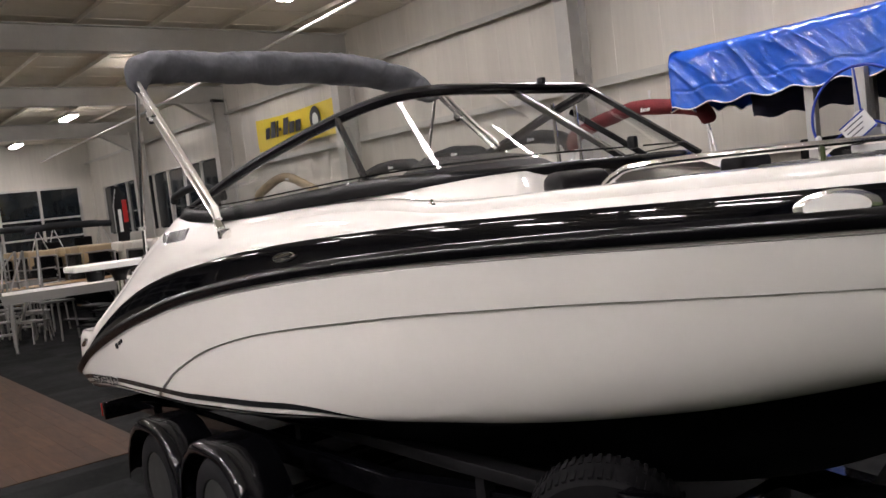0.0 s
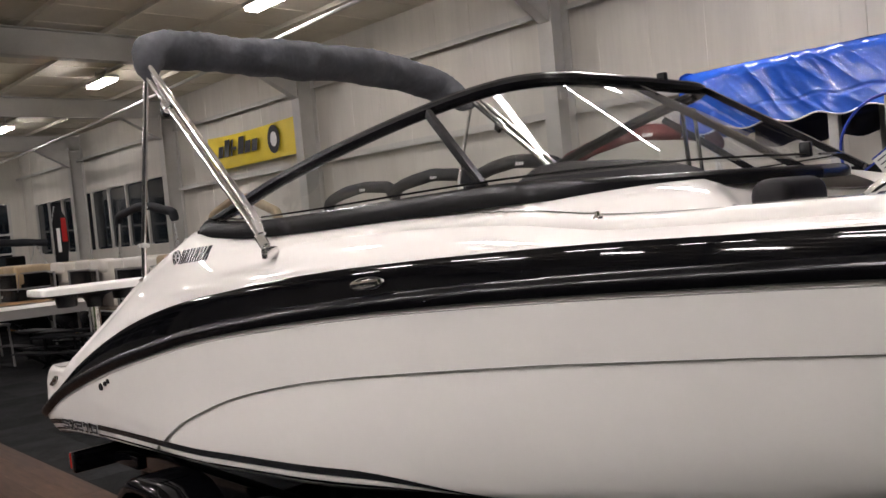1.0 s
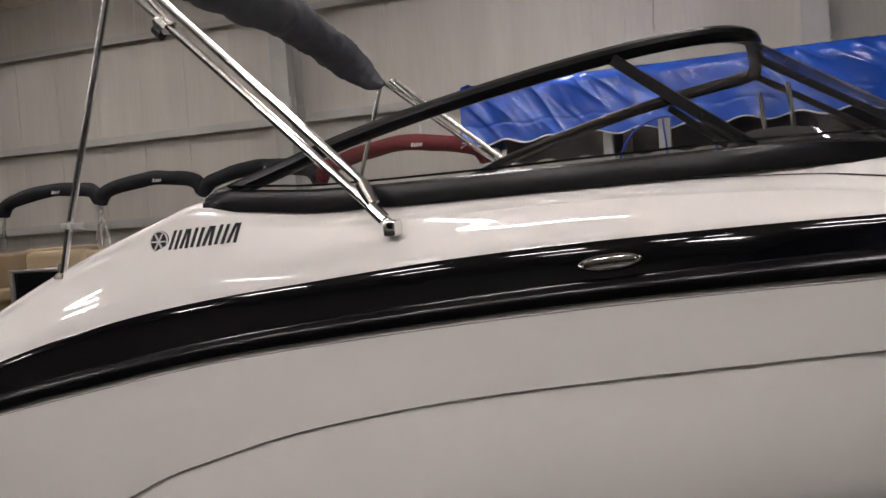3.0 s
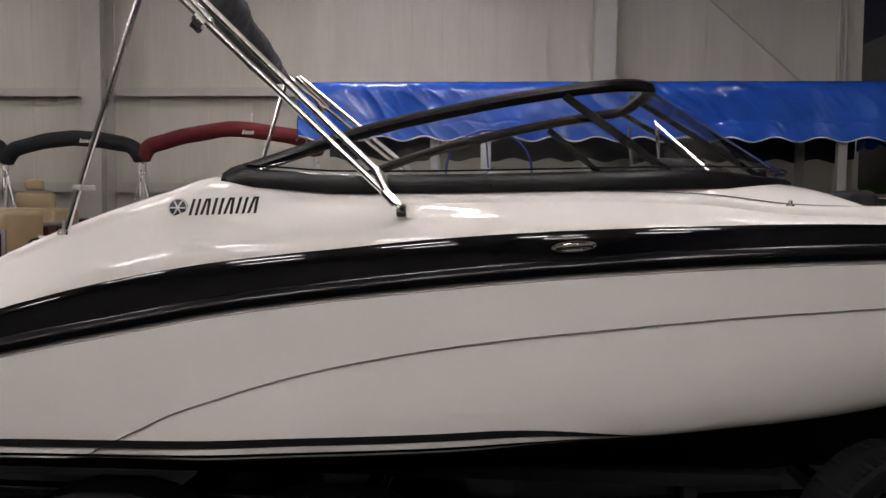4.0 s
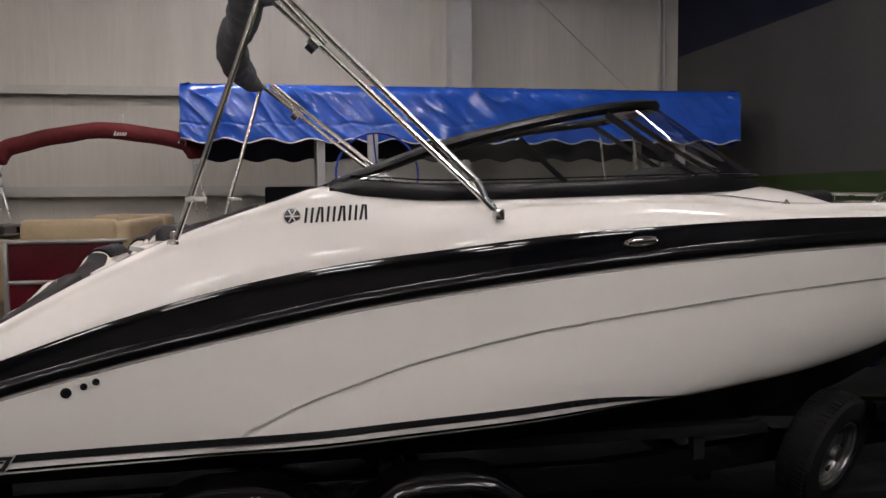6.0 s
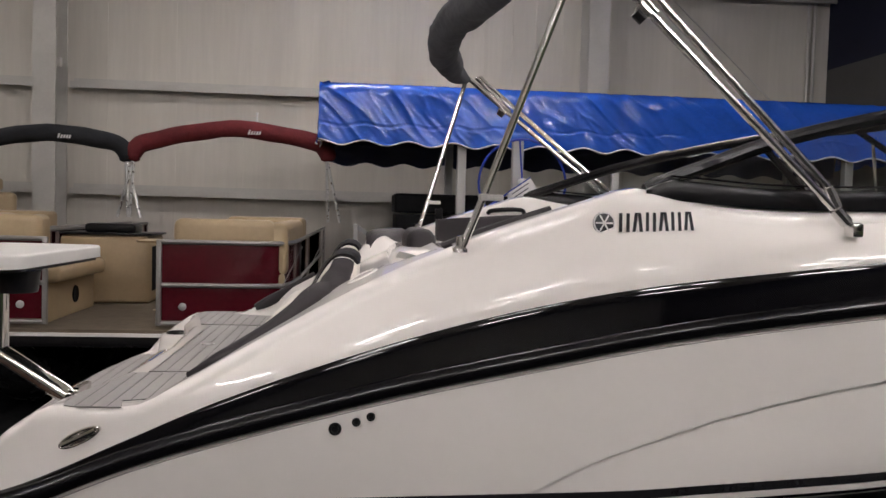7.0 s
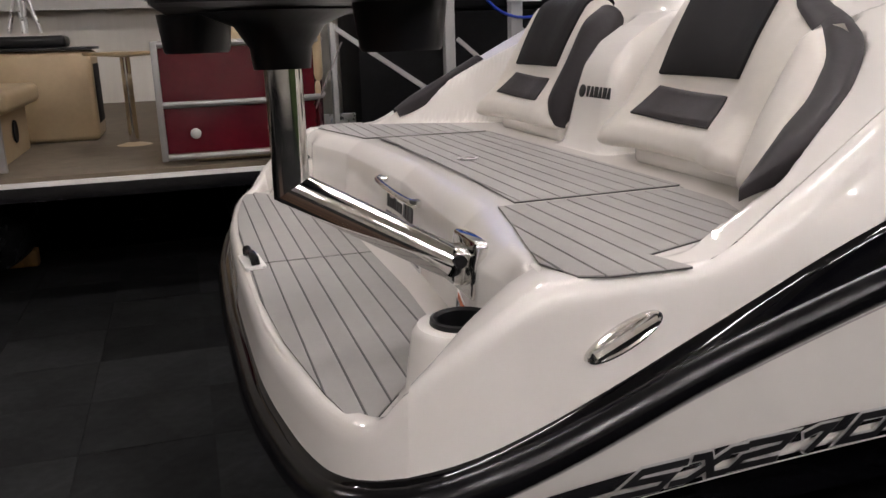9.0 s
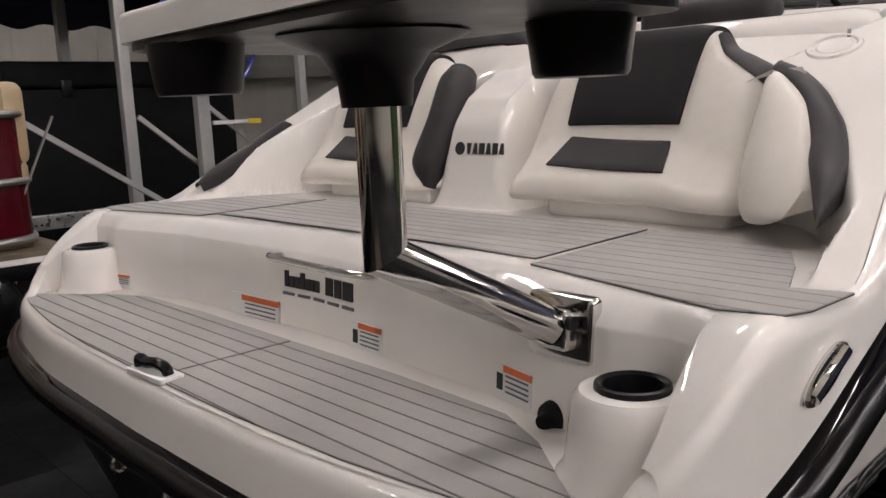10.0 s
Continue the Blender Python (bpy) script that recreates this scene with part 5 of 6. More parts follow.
part("ladder_plate", moved(prism(rounded(0.028, 0.075, 0.010), 0, 0.010, 0.002), pose(0.146, -0.015, 0.9365, 0, 0, 4)), TABLE_WHITE, boat, "white recess plate under the grip")


def mitred(far, knee, other, r, sides=28):
    """A round bar from far to knee, cut there on the plane that halves the bend."""
    far, knee, other = Vector(far), Vector(knee), Vector(other)
    d, e = (knee - far).normalized(), (other - knee).normalized()
    n = (d + e).normalized()
    u = d.orthogonal().normalized()
    w = d.cross(u)
    rows = []
    for k in range(sides):
        q = far + r * (math.cos(2 * math.pi * k / sides) * u + math.sin(2 * math.pi * k / sides) * w)
        rows.append([tuple(q), tuple(q + d * ((knee - q).dot(n) / d.dot(n)))])
    V, F = grid(rows + [rows[0]])
    return V, F


def boat_table():
    t = thing("swim_platform_table", "white moulded table on a cranked stainless pole", "table")
    cx, cy = 0.180, -0.757
    rot = pose(0.190, -0.735, 1.576, 0, 0, 88)
    ol = rounded(0.40, 0.21, 0.07, 8)
    top = part("tabletop", moved(prism(ol, 0, 0.045, 0.010, 3), rot), TABLE_WHITE, t, "white moulded tabletop with a rounded rim")
    part("underside", moved(prism([(x * 0.965, y * 0.94) for x, y in ol], -0.012, 0.0005), rot), PLASTIC, top, "black underside", smooth=False)
    for wx, wy in ((0.05, -0.51), (0.33, -0.985)):
        part("cup_well", moved(lathe([(0.0, -0.078), (0.058, -0.078), (0.062, -0.072), (0.070, -0.006)], 24), pose(wx, wy, 1.572)), PLASTIC, top, "black cup well under the table")
    part("pedestal_socket", moved(lathe([(0.0, -0.105), (0.048, -0.105), (0.052, -0.07), (0.075, -0.035), (0.13, -0.012)], 28), pose(cx, cy, 1.572)), PLASTIC, t, "black flared socket")
    part("pole", mitred((cx, cy, 1.47), (cx, cy, 1.262), (0.448, -0.828, 1.115), 0.032), CHROME, t, "polished stainless pole")
    part("pole_arm", mitred((0.448, -0.828, 1.115), (cx, cy, 1.262), (cx, cy, 1.47), 0.032), CHROME, t, "polished stainless arm")
    br = part("wall_bracket", moved(prism(rounded(0.054, 0.066, 0.012), 0, 0.022, 0.006), pose(0.489, -0.828, 1.108, 0, -84, 0)), CHROME, t, "stainless wall bracket plate")
    part("socket", moved(prism(rounded(0.034, 0.036, 0.012), 0.022, 0.048, 0.008), pose(0.489, -0.828, 1.108, 0, -84, 0)), CHROME, br)
    part("clamp_screw", tube([(0.452, -0.872, 1.125), (0.452, -0.862, 1.125)], 0.012, 12), PLASTIC, br)
    return t


boat_table()
# deck hardware on the starboard quarter
def on_top(x, y, turn=0.0):
    """A frame that lies on the aft deck."""
    z, e = deck_height(x, y), 0.01
    n = Vector(((deck_height(x - e, y) - deck_height(x + e, y)) / (2 * e), (deck_height(x, y - e) - deck_height(x, y + e)) / (2 * e), 1)).normalized()
    return Matrix.Translation((x, y, z)) @ Vector((0, 0, 1)).rotation_difference(n).to_matrix().to_4x4() @ pose(0, 0, 0, 0, 0, turn)


fill = part("fuel_fill", moved(lathe([(0.0, 0.004), (0.036, 0.004), (0.040, 0.001), (0.046, 0.001), (0.050, 0.006), (0.058, 0.005), (0.062, -0.002)], 28), on_top(1.435, -0.845)), GELCOAT, boat, "white fuel filler cap in its ring")
part("cap_slot", moved(box(-0.022, 0.022, -0.004, 0.004, 0.004, 0.0055), on_top(1.49, -0.855, 20)), INK, fill, smooth=False)
lab = part("deck_label", moved(box(-0.06, 0.06, -0.022, 0.022, 0, 0.002), on_top(1.61, -0.905, 12)), STICKER, boat, "small printed deck label", smooth=False)
part("text_bar", moved(box(-0.058, 0.02, -0.020, -0.008, 0.002, 0.003), on_top(1.61, -0.905, 12)), STICKER_ORANGE, lab, smooth=False)
part("text_bar", moved(box(0.018, 0.058, 0.0, 0.018, 0.002, 0.003), on_top(1.61, -0.905, 12)), INK_BLACK, lab, smooth=False)
for y in (0.09, -0.16):
    eye = part("stern_eye", moved(lathe([(0.022, 0), (0.020, 0.008), (0.010, 0.012), (0, 0.012)], 14), pose(stern_x(abs(y)) + 0.03, y, 0.728, 0, -90, 0)), CHROME, boat, "stainless stern eye")
    part("ring", tube([(stern_x(abs(y)) + 0.014 + 0.014 * math.cos(a), y, 0.728 + 0.018 * math.sin(a)) for a in (2 * math.pi * k / 14 for k in range(15))], 0.006, 6, caps=False), CHROME, eye)


# ---- trailer ----
def wheel(parent, x, y, z, tilt=0.0, out=-1.0):
    m = pose(x, y, z, 90 * -out, 0, 0) if not tilt else pose(x, y, z, 106, 0, tilt)
    ty = part("tyre", moved(lathe([(0.188, -0.07), (0.20, -0.095), (0.25, -0.10), (0.295, -0.088), (0.312, -0.06), (0.314, 0.0), (0.312, 0.06), (0.295, 0.088), (0.25, 0.10), (0.20, 0.095), (0.188, 0.07)], 40, False), m), TYRE, parent, "black trailer tyre")
    tread = [moved(box(0.308, 0.3162, -0.008, 0.008, s * 0.018 + (0.0 if s > 0 else -0.052), s * 0.018 + (0.052 if s > 0 else 0.0)), m @ pose(0, 0, 0, 0, 0, 6 * k + (3 if s > 0 else 0))) for k in range(60) for s in (-1, 1)]
    tagged(part("tread", join(*tread), TYRE, ty, smooth=False), kind="stuff")
    rim = [lathe([(0.195, -0.085), (0.185, 0.085), (0.175, 0.085), (0.172, 0.07), (0.166, 0.068), (0.163, 0.05), (0.156, 0.048), (0.15, 0.03), (0.08, 0.05), (0.045, 0.06), (0.04, 0.09), (0.0, 0.092)], 32)]
    part("rim", moved(rim[0], m), RIM, ty, "painted steel rim")
    holes = [moved(lathe([(0.019, 0.040), (0.019, 0.0505), (0, 0.0505)], 12), m @ pose(0.115 * math.cos(a), 0.115 * math.sin(a), 0)) for a in (2 * math.pi * k / 5 for k in range(5))]
    for h in holes:
        part("rim_hole", h, MATTE_BLACK, ty)
    return ty


def trailer():
    t = thing("boat_trailer", "glossy black tandem axle boat trailer", "trailer")
    for s in (-1, 1):
        part("frame_rail", join(box(0.55, 3.7, s * 0.72 - 0.04, s * 0.72 + 0.04, 0.42, 0.55, 0.008)), TRAILER_BLACK, t)
        part("frame_rail", flat_bar((3.68, s * 0.72, 0.485), (6.5, s * 0.06, 0.485), 0.065, 0.04), TRAILER_BLACK, t, smooth=False)
        part("bunk", join(box(0.7, 4.6, s * 0.62 - 0.05, s * 0.62 + 0.05, 0.62, 0.68, 0.008), box(0.9, 0.96, s * 0.62 - 0.03, s * 0.62 + 0.03, 0.5, 0.63), box(2.6, 2.66, s * 0.62 - 0.03, s * 0.62 + 0.03, 0.5, 0.63), box(4.2, 4.26, s * 0.62 - 0.03, s * 0.62 + 0.03, 0.5, 0.63)), MATTE_BLACK, t)
        for x in (1.96, 2.82):
            wheel(t, x, s * 1.16, 0.314, out=-s)
            # fender: flat top, sloping shoulders and rounded skirts
            prof = [(-0.43, 0.33), (-0.425, 0.42), (-0.39, 0.52), (-0.31, 0.62), (-0.20, 0.685), (-0.10, 0.705), (0.10, 0.705), (0.20, 0.685), (0.31, 0.62), (0.39, 0.52), (0.425, 0.42), (0.43, 0.33)]
            rows = []
            for dx, z in prof:
                rows.append([(x + dx, s * 1.02, z), (x + dx, s * 1.06, z + 0.004), (x + dx, s * 1.25, z + 0.004), (x + dx * 0.995, s * 1.28, z - 0.012), (x + dx * 0.97, s * 1.292, z - 0.04), (x + dx * 0.93, s * 1.292, z - 0.055)])
            part("fender", grid(rows), TRAILER_BLACK, t, "glossy black fender", angle=50)
            part("fender_step", box(x - 0.10, x + 0.10, min(s * 1.08, s * 1.24), max(s * 1.08, s * 1.24), 0.7085, 0.7125, 0.001), RUBBER, t)
        part("tail_light", box(0.46, 0.50, min(s * 0.86, s * 1.12), max(s * 0.86, s * 1.12), 0.50, 0.60, 0.008), RED_LENS, t, "red tail lamp")
        part("light_bar", join(box(0.50, 0.56, min(s * 0.60, s * 1.12), max(s * 0.60, s * 1.12), 0.48, 0.61, 0.01), box(0.56, 0.95, s * 0.86 - 0.03, s * 0.86 + 0.03, 0.50, 0.58, 0.006)), TRAILER_BLACK, t)
        part("side_marker", box(5.315, 5.34, min(s * 0.80, s * 0.82), max(s * 0.80, s * 0.82), 0.715, 0.785, 0.004), RED_LENS, t, "red side marker")
        part("guide_arm", join(box(5.12, 5.6, s * 0.76 - 0.04, s * 0.76 + 0.04, 0.68, 0.78, 0.006), flat_bar((5.5, s * 0.74, 0.7), (5.5, s * 0.26, 0.52), 0.04, 0.03)), TRAILER_BLACK, t)
    for x in (0.6, 1.96, 2.82, 4.3, 5.0):
        part("cross_member", box(x - 0.04, x + 0.04, -min(0.72, 1.58 - 0.234 * x), min(0.72, 1.58 - 0.234 * x), 0.36, 0.44, 0.008), TRAILER_BLACK, t)
    for x in (1.96, 2.82):
        part("axle_beam", tube([(x, -1.0, 0.314), (x, 1.0, 0.314)], 0.035, 12), TRAILER_BLACK, t)
    part("coupler", join(box(6.35, 7.5, -0.05, 0.05, 0.42, 0.54, 0.008), box(7.45, 7.75, -0.045, 0.045, 0.47, 0.56, 0.015)), TRAILER_BLACK, t)
    part("winch_post", join(flat_bar((6.55, 0, 0.5), (6.62, 0, 1.25), 0.05, 0.04, (0, 1, 0)), box(6.52, 6.72, -0.09, 0.09, 1.05, 1.22, 0.02), box(6.45, 6.56, -0.06, 0.06, 1.22, 1.32, 0.02)), TRAILER_BLACK, t)
    part("tongue_jack", join(tube([(6.9, -0.12, 0.16), (6.9, -0.12, 0.95)], 0.028, 12), tube([(6.9, -0.12, 0.95), (6.9, -0.27, 0.97)], 0.01, 8), box(6.84, 6.96, -0.18, -0.06, 0.0, 0.16, 0.02)), ALU, t, "galvanised tongue jack")
    wheel(t, 4.93, -0.64, 0.52, tilt=30)
    part("safety_chain", tube(smooth_path([(6.62, -0.07, 1.0), (6.72, -0.08, 0.82), (6.85, -0.07, 0.72), (7.0, -0.06, 0.55)], 6), 0.008, 6), CHROME, t, "bright safety chain")
    part("spare_bracket", join(box(4.82, 4.90, -0.60, -0.36, 0.45, 0.55, 0.006)), TRAILER_BLACK, t)
    return t


trailer()


# ---- boat lift with its blue canopy ----
def blue_canopy():
    c = thing("boat_lift", "boat lift with a shiny blue vinyl canopy and hand wheel", "boat lift")
    x0, x1, y0, y1, zb, zt = 0.93, 7.97, 5.62, 7.35, 2.52, 3.20

    def skirt(along, n, drop=0.0):
        rows = []
        for i in range(n + 1):
            px, py, nx, ny, s = along(i / n)
            r = []
            for k in range(41):
                v = k / 40
                z = lerp(zt, zb + drop + 0.028 * math.cos(2 * math.pi * s / 0.5), v)
                p = Vector((px, py, z))
                f = 0.040 * noise.noise(Vector((s * 1.1 + z * 0.8, z * 1.2 - s * 0.4, 3.0 + px * 0.1)))
                bend = 0.5 * noise.noise(Vector((s * 0.9, z * 1.3, 31.0)))
                across, along_f = s * 3.4 + z * 4.4 + bend, (z - 0.6 * s) * 0.9
                ridge = 1 - abs(noise.noise(Vector((across, along_f, 9.0))))
                f += 0.042 * (ridge ** 5 - 0.3) * (1 - 0.45 * v) * max(0.12, 0.55 + noise.noise(Vector((s * 0.7, z * 0.9, 21.0))))
                ridge = 1 - abs(noise.noise(Vector((s * 7.0 + z * 6.0 + bend, (z - 0.8 * s) * 1.6, 4.0))))
                f += 0.006 * (ridge ** 4 - 0.35)
                f -= 0.008 * max(0, 1 - abs(v - 0.70) / 0.02)
                f += 0.018 * math.sin(2 * math.pi * s / 0.5) * v * v
                u = max(1 - v / 0.20, 0)
                edge = -0.12 * (1 - math.sqrt(1 - min(u, 1) ** 2))
                r.append((px + nx * (f + edge), py + ny * (f + edge), z))
            rows.append(r)
        return rows

    front = skirt(lambda t: (lerp(x0, x1, t), y0, 0, -1, t * (x1 - x0)), 420)
    left = skirt(lambda t: (x0, lerp(y1, y0, t), -1, 0, t * (y1 - y0)), 70)
    right = skirt(lambda t: (x1, lerp(y0, y1, t), 1, 0, t * (y1 - y0)), 70)
    back = skirt(lambda t: (lerp(x1, x0, t), y1, 0, 1, t * (x1 - x0)), 120, -0.15)
    cover = part("canopy_skirt", grid(front), BLUE_VINYL, c, "wrinkled blue vinyl canopy skirt", angle=80)
    part("canopy_skirt", grid(left), BLUE_VINYL, c, "wrinkled blue vinyl canopy skirt", angle=80)
    part("canopy_skirt", grid(right), BLUE_VINYL, c, "wrinkled blue vinyl canopy skirt", angle=80)
    # seen from within, so its shade is put into a navy colour
    part("canopy_skirt", grid(back), BLUE_DARK, c, "far skirt with its shaded inside painted navy", angle=80)
    top = []
    for i in range(81):
        t = i / 80
        top.append([(lerp(x0 + 0.12, x1 - 0.12, t), lerp(y0 + 0.12, y1 - 0.12, s), zt - 0.004 + 0.015 * math.sin(math.pi * s) ** 0.7 + 0.012 * noise.noise(Vector((t * 20, s * 6, 1)))) for s in (0, 0.06, 0.15, 0.3, 0.5, 0.7, 0.85, 0.94, 1)])
    part("canopy_top", grid(top), BLUE_VINYL, c, "blue vinyl canopy top", angle=80)
    # added navy sheet that paints the near skirt's inside as shaded
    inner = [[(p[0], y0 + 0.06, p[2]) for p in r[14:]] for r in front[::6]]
    part("skirt_lining", grid(inner), BLUE_DARK, c, "navy sheet painting the shaded inside of the near skirt")
    for rows in (front, left):
        part("piping", tube([(p[0], p[1] - 0.004, p[2] + 0.006) for p in (r[-1] for r in rows)], 0.008, 6), STICKER, c, "white edge piping")
    for x, y in ((2.55, 5.75), (7.2, 5.75), (2.55, 7.15), (7.2, 7.15)):
        part("post", box(x - 0.05, x + 0.05, y - 0.05, y + 0.05, 0.0, 3.1, 0.006), GALV, c, "square lift post", smooth=False)
    part("winch_post", box(3.10, 3.22, 5.50, 5.60, 0.0, 2.6, 0.006), GALV, c, "aluminium winch post", smooth=False)
    for y in (5.75, 7.15):
        part("beam", box(0.95, 7.9, y - 0.03, y + 0.03, 3.05, 3.12, 0.004), ALU, c, smooth=False)
        part("beam", box(1.2, 7.4, y - 0.05, y + 0.05, 0.55, 0.67, 0.004), ALU, c, smooth=False)
    part("diagonal", flat_bar((1.34, 5.5, 1.62), (3.05, 5.5, 0.45), 0.022, 0.02), GALV, c, smooth=False)
    part("diagonal", flat_bar((4.9, 5.7, 0.6), (6.9, 5.7, 1.6), 0.03, 0.02), GALV, c, smooth=False)
    part("upright", box(1.34, 1.39, 5.46, 5.54, 0.0, 1.62, 0.004), GALV, c, smooth=False)
    part("upright", box(4.28, 4.36, 5.6, 5.68, 0.0, 2.3, 0.004), GALV, c, smooth=False)
    part("brace", flat_bar((2.62, 5.7, 1.45), (3.45, 5.7, 0.75), 0.02, 0.015), GALV, c, smooth=False)
    part("brace", flat_bar((3.16, 5.62, 1.60), (3.9, 5.62, 1.0), 0.02, 0.015), GALV, c, smooth=False)
    lev = part("spirit_level", box(3.24, 3.72, 5.49, 5.52, 1.35, 1.385, 0.003), STICKER, c, "white spirit level with a yellow end", smooth=False)
    part("level_end", box(3.60, 3.735, 5.485, 5.525, 1.345, 1.39, 0.003), YELLOW, lev, smooth=False)
    part("notice", box(3.05, 3.40, 5.47, 5.48, 1.78, 2.0), STICKER, c, "white printed notice on the post", smooth=False)
    w = Vector((3.2, 5.42, 2.12))
    ring = [tuple(w + Vector((0.49 * math.cos(a), 0, 0.49 * math.sin(a)))) for a in (2 * math.pi * k / 40 for k in range(41))]
    wh = part("hand_wheel", tube(ring, 0.014, 8, caps=False), BLUE_PAINT, c, "blue tubular hand wheel")
    for k in range(3):
        a = radians(95 + 120 * k)
        part("spoke", tube([tuple(w), tuple(w + Vector((0.49 * math.cos(a), 0, 0.49 * math.sin(a))))], 0.010, 8), BLUE_PAINT, wh)
    part("hub", moved(lathe([(0.06, 0), (0.06, 0.05), (0.03, 0.07), (0, 0.07)], 16), Matrix.Translation(w) @ pose(0, 0, 0, 90, 0, 0)), ALU, wh)
    part("spinner_knob", moved(lathe([(0.02, 0), (0.03, 0.03), (0.02, 0.06), (0, 0.065)], 12), Matrix.Translation(w + Vector((-0.42, -0.01, -0.16))) @ pose(0, 0, 0, 90, 0, 0)), STICKER, wh)
    m = pose(3.2, 5.33, 2.02, 90, 0, 0) @ pose(0, 0, 0, 0, 0, 35)
    card = part("info_card", moved(box(-0.15, 0.15, -0.105, 0.105, 0, 0.008), m), STICKER, c, "white printed information card", smooth=False)
    for k in range(3):
        part("text_bar", moved(box(-0.12, 0.10 - 0.03 * k, 0.05 - 0.045 * k, 0.062 - 0.045 * k, 0.008, 0.0095), m), INK, card, smooth=False)
    part("card_border", moved(join(box(-0.15, 0.15, 0.09, 0.105, 0.008, 0.0095), box(-0.15, 0.15, -0.105, -0.09, 0.008, 0.0095)), m), BLUE_PAINT, card, smooth=False)
    return c


blue_canopy()
crate = thing("storage_crate", "tall black storage crate by the wall", "crate")
part("body", box(1.86, 4.18, 6.77, 7.88, 0.0, 1.74, 0.02), MATTE_BLACK, crate)
part("lid", box(1.84, 4.2, 6.75, 7.9, 1.755, 2.0, 0.035, 3), MATTE_BLACK, crate, "black moulded lid")
for x in (2.4, 3.6):
    part("latch", box(x - 0.05, x + 0.05, 6.735, 6.755, 1.66, 1.82, 0.006), PLASTIC, crate, "black latch")


# ---- pontoon boats, bows towards the aisle ----
def lounge(parent, x0, x1, y0, y1, zf, back, mt=None):
    """Bench with a cushion and a rolled back along one side: back is 'x0', 'x1', 'y0' or 'y1'."""
    mt = mt or TAN_VINYL
    ins = {'x0': (0.02, 0.10), 'x1': (0.10, 0.02)}.get(back, (0.02, 0.02))
    part("bench_base", box(x0 + ins[0], x1 - ins[1], y0 + 0.02, y1 - 0.02, zf, zf + 0.32, 0.01), mt, parent)
    part("bench_cushion", box(x0, x1, y0, y1, zf + 0.32, zf + 0.45, 0.04, 3), mt, parent, "tan vinyl seat cushion")
    b = dict(x0=(x0 - 0.02, x0 + 0.16, y0, y1), x1=(x1 - 0.16, x1 + 0.02, y0, y1), y0=(x0, x1, y0 - 0.02, y0 + 0.16), y1=(x0, x1, y1 - 0.16, y1 + 0.02))[back]
    part("bench_back", box(*b, zf + 0.42, zf + 0.84, 0.055, 3), mt, parent, "tan vinyl back rest")


def fence(parent, pts, z0, z1, panel, lamp_at=None):
    """A panel fence that follows points in plan, with aluminium rails."""
    P = smooth_path([(x, y, 0) for x, y in pts], 5)
    rows = [[(x, y, z0 + 0.02), (x, y, z1 - 0.02)] for x, y, _ in P]
    thick = [[(p[0], p[1] + 0.012, p[2]) for p in r] for r in rows]
    pn = part("fence_panel", join(grid(rows), grid(thick)), panel, parent, "glossy fence panel", angle=50)
    for z in (z0, lerp(z0, z1, 0.47), z1):
        part("rail", tube([(x, y - 0.012, z) for x, y, _ in P], 0.018, 8), ANOD, parent)
    for i in (0, -1):
        x, y, _ = P[i]
        part("stanchion", box(x - 0.018, x + 0.018, y - 0.03, y + 0.006, z0 - 0.02, z1 + 0.015, 0.004), ANOD, parent)
    q = P[len(P) // 2]
    part("accent_trim", flat_bar((q[0] - 0.12, q[1] - 0.014, z0 + 0.02), (q[0] + 0.16, q[1] - 0.014, z1 - 0.02), 0.010, 0.004, (0, 1, 0)), ANOD, parent, smooth=False)
    if lamp_at:
        part("docking_light", moved(lathe([(0.030, 0), (0.028, 0.012), (0.020, 0.018), (0, 0.02)], 18), pose(lamp_at[0], lamp_at[1], lamp_at[2], 90, 0, 0)), GALV, parent, "round docking light")


def bimini(parent, xa, xb, y, zl, zr, zm, mt, leg_z, leg_dx=-0.22):
    path = smooth_path([(xa, y, zl - 0.10), (xa + 0.03, y, zl + 0.02), (xa + 0.22, y, zl + 0.13), ((xa + xb) / 2, y, zm), (xb - 0.22, y, zr + 0.13), (xb - 0.03, y, zr + 0.02), (xb, y, zr - 0.10)], 7)
    n = len(path)
    V, F = tube(path, [0.05] + [0.085] * 2 + [0.10] * (n - 6) + [0.085] * 2 + [0.05], 14)
    V = [tuple(Vector(v) + Vector((0, 0, 1)) * 0.018 * noise.noise(Vector(v) * 3.5)) for v in V]
    bt = part("bimini_boot", (V, F), mt, parent, "canvas boot over a folded bimini top", angle=80)
    xm = lerp(xa, xb, 0.62)
    for k in range(5):
        part("script_mark", moved(prism([(0, -0.02), (0.022, -0.02), (0.034, 0.02 + 0.014 * (k == 0)), (0.016, 0.02 + 0.014 * (k == 0))], 0, 0.004), pose(xm - 0.07 + 0.03 * k, y - 0.102, lerp(zm, zr, 0.12) - 0.02, 90, 0, 0)), STICKER, bt, "pale script mark", smooth=False)
    if mt is MAROON:
        part("anchor_light", tube([(xm + 0.02, y, zm + 0.05), (xm + 0.02, y, zm + 0.16), (xm + 0.02, y, zm + 0.20)], [0.012, 0.012, 0.02], 10), STICKER, bt, "white stern light on a short stem")
    for x, z, s in ((xa, zl, 1), (xb, zr, -1)):
        for d in (leg_dx, leg_dx * 0.1):
            part("bimini_leg", tube([(x + 0.02 * s, y, z - 0.05), (x + d * s * 0.7, y - 0.02, leg_z)], 0.017, 8), ALU, bt, "aluminium bimini leg")
    return bt


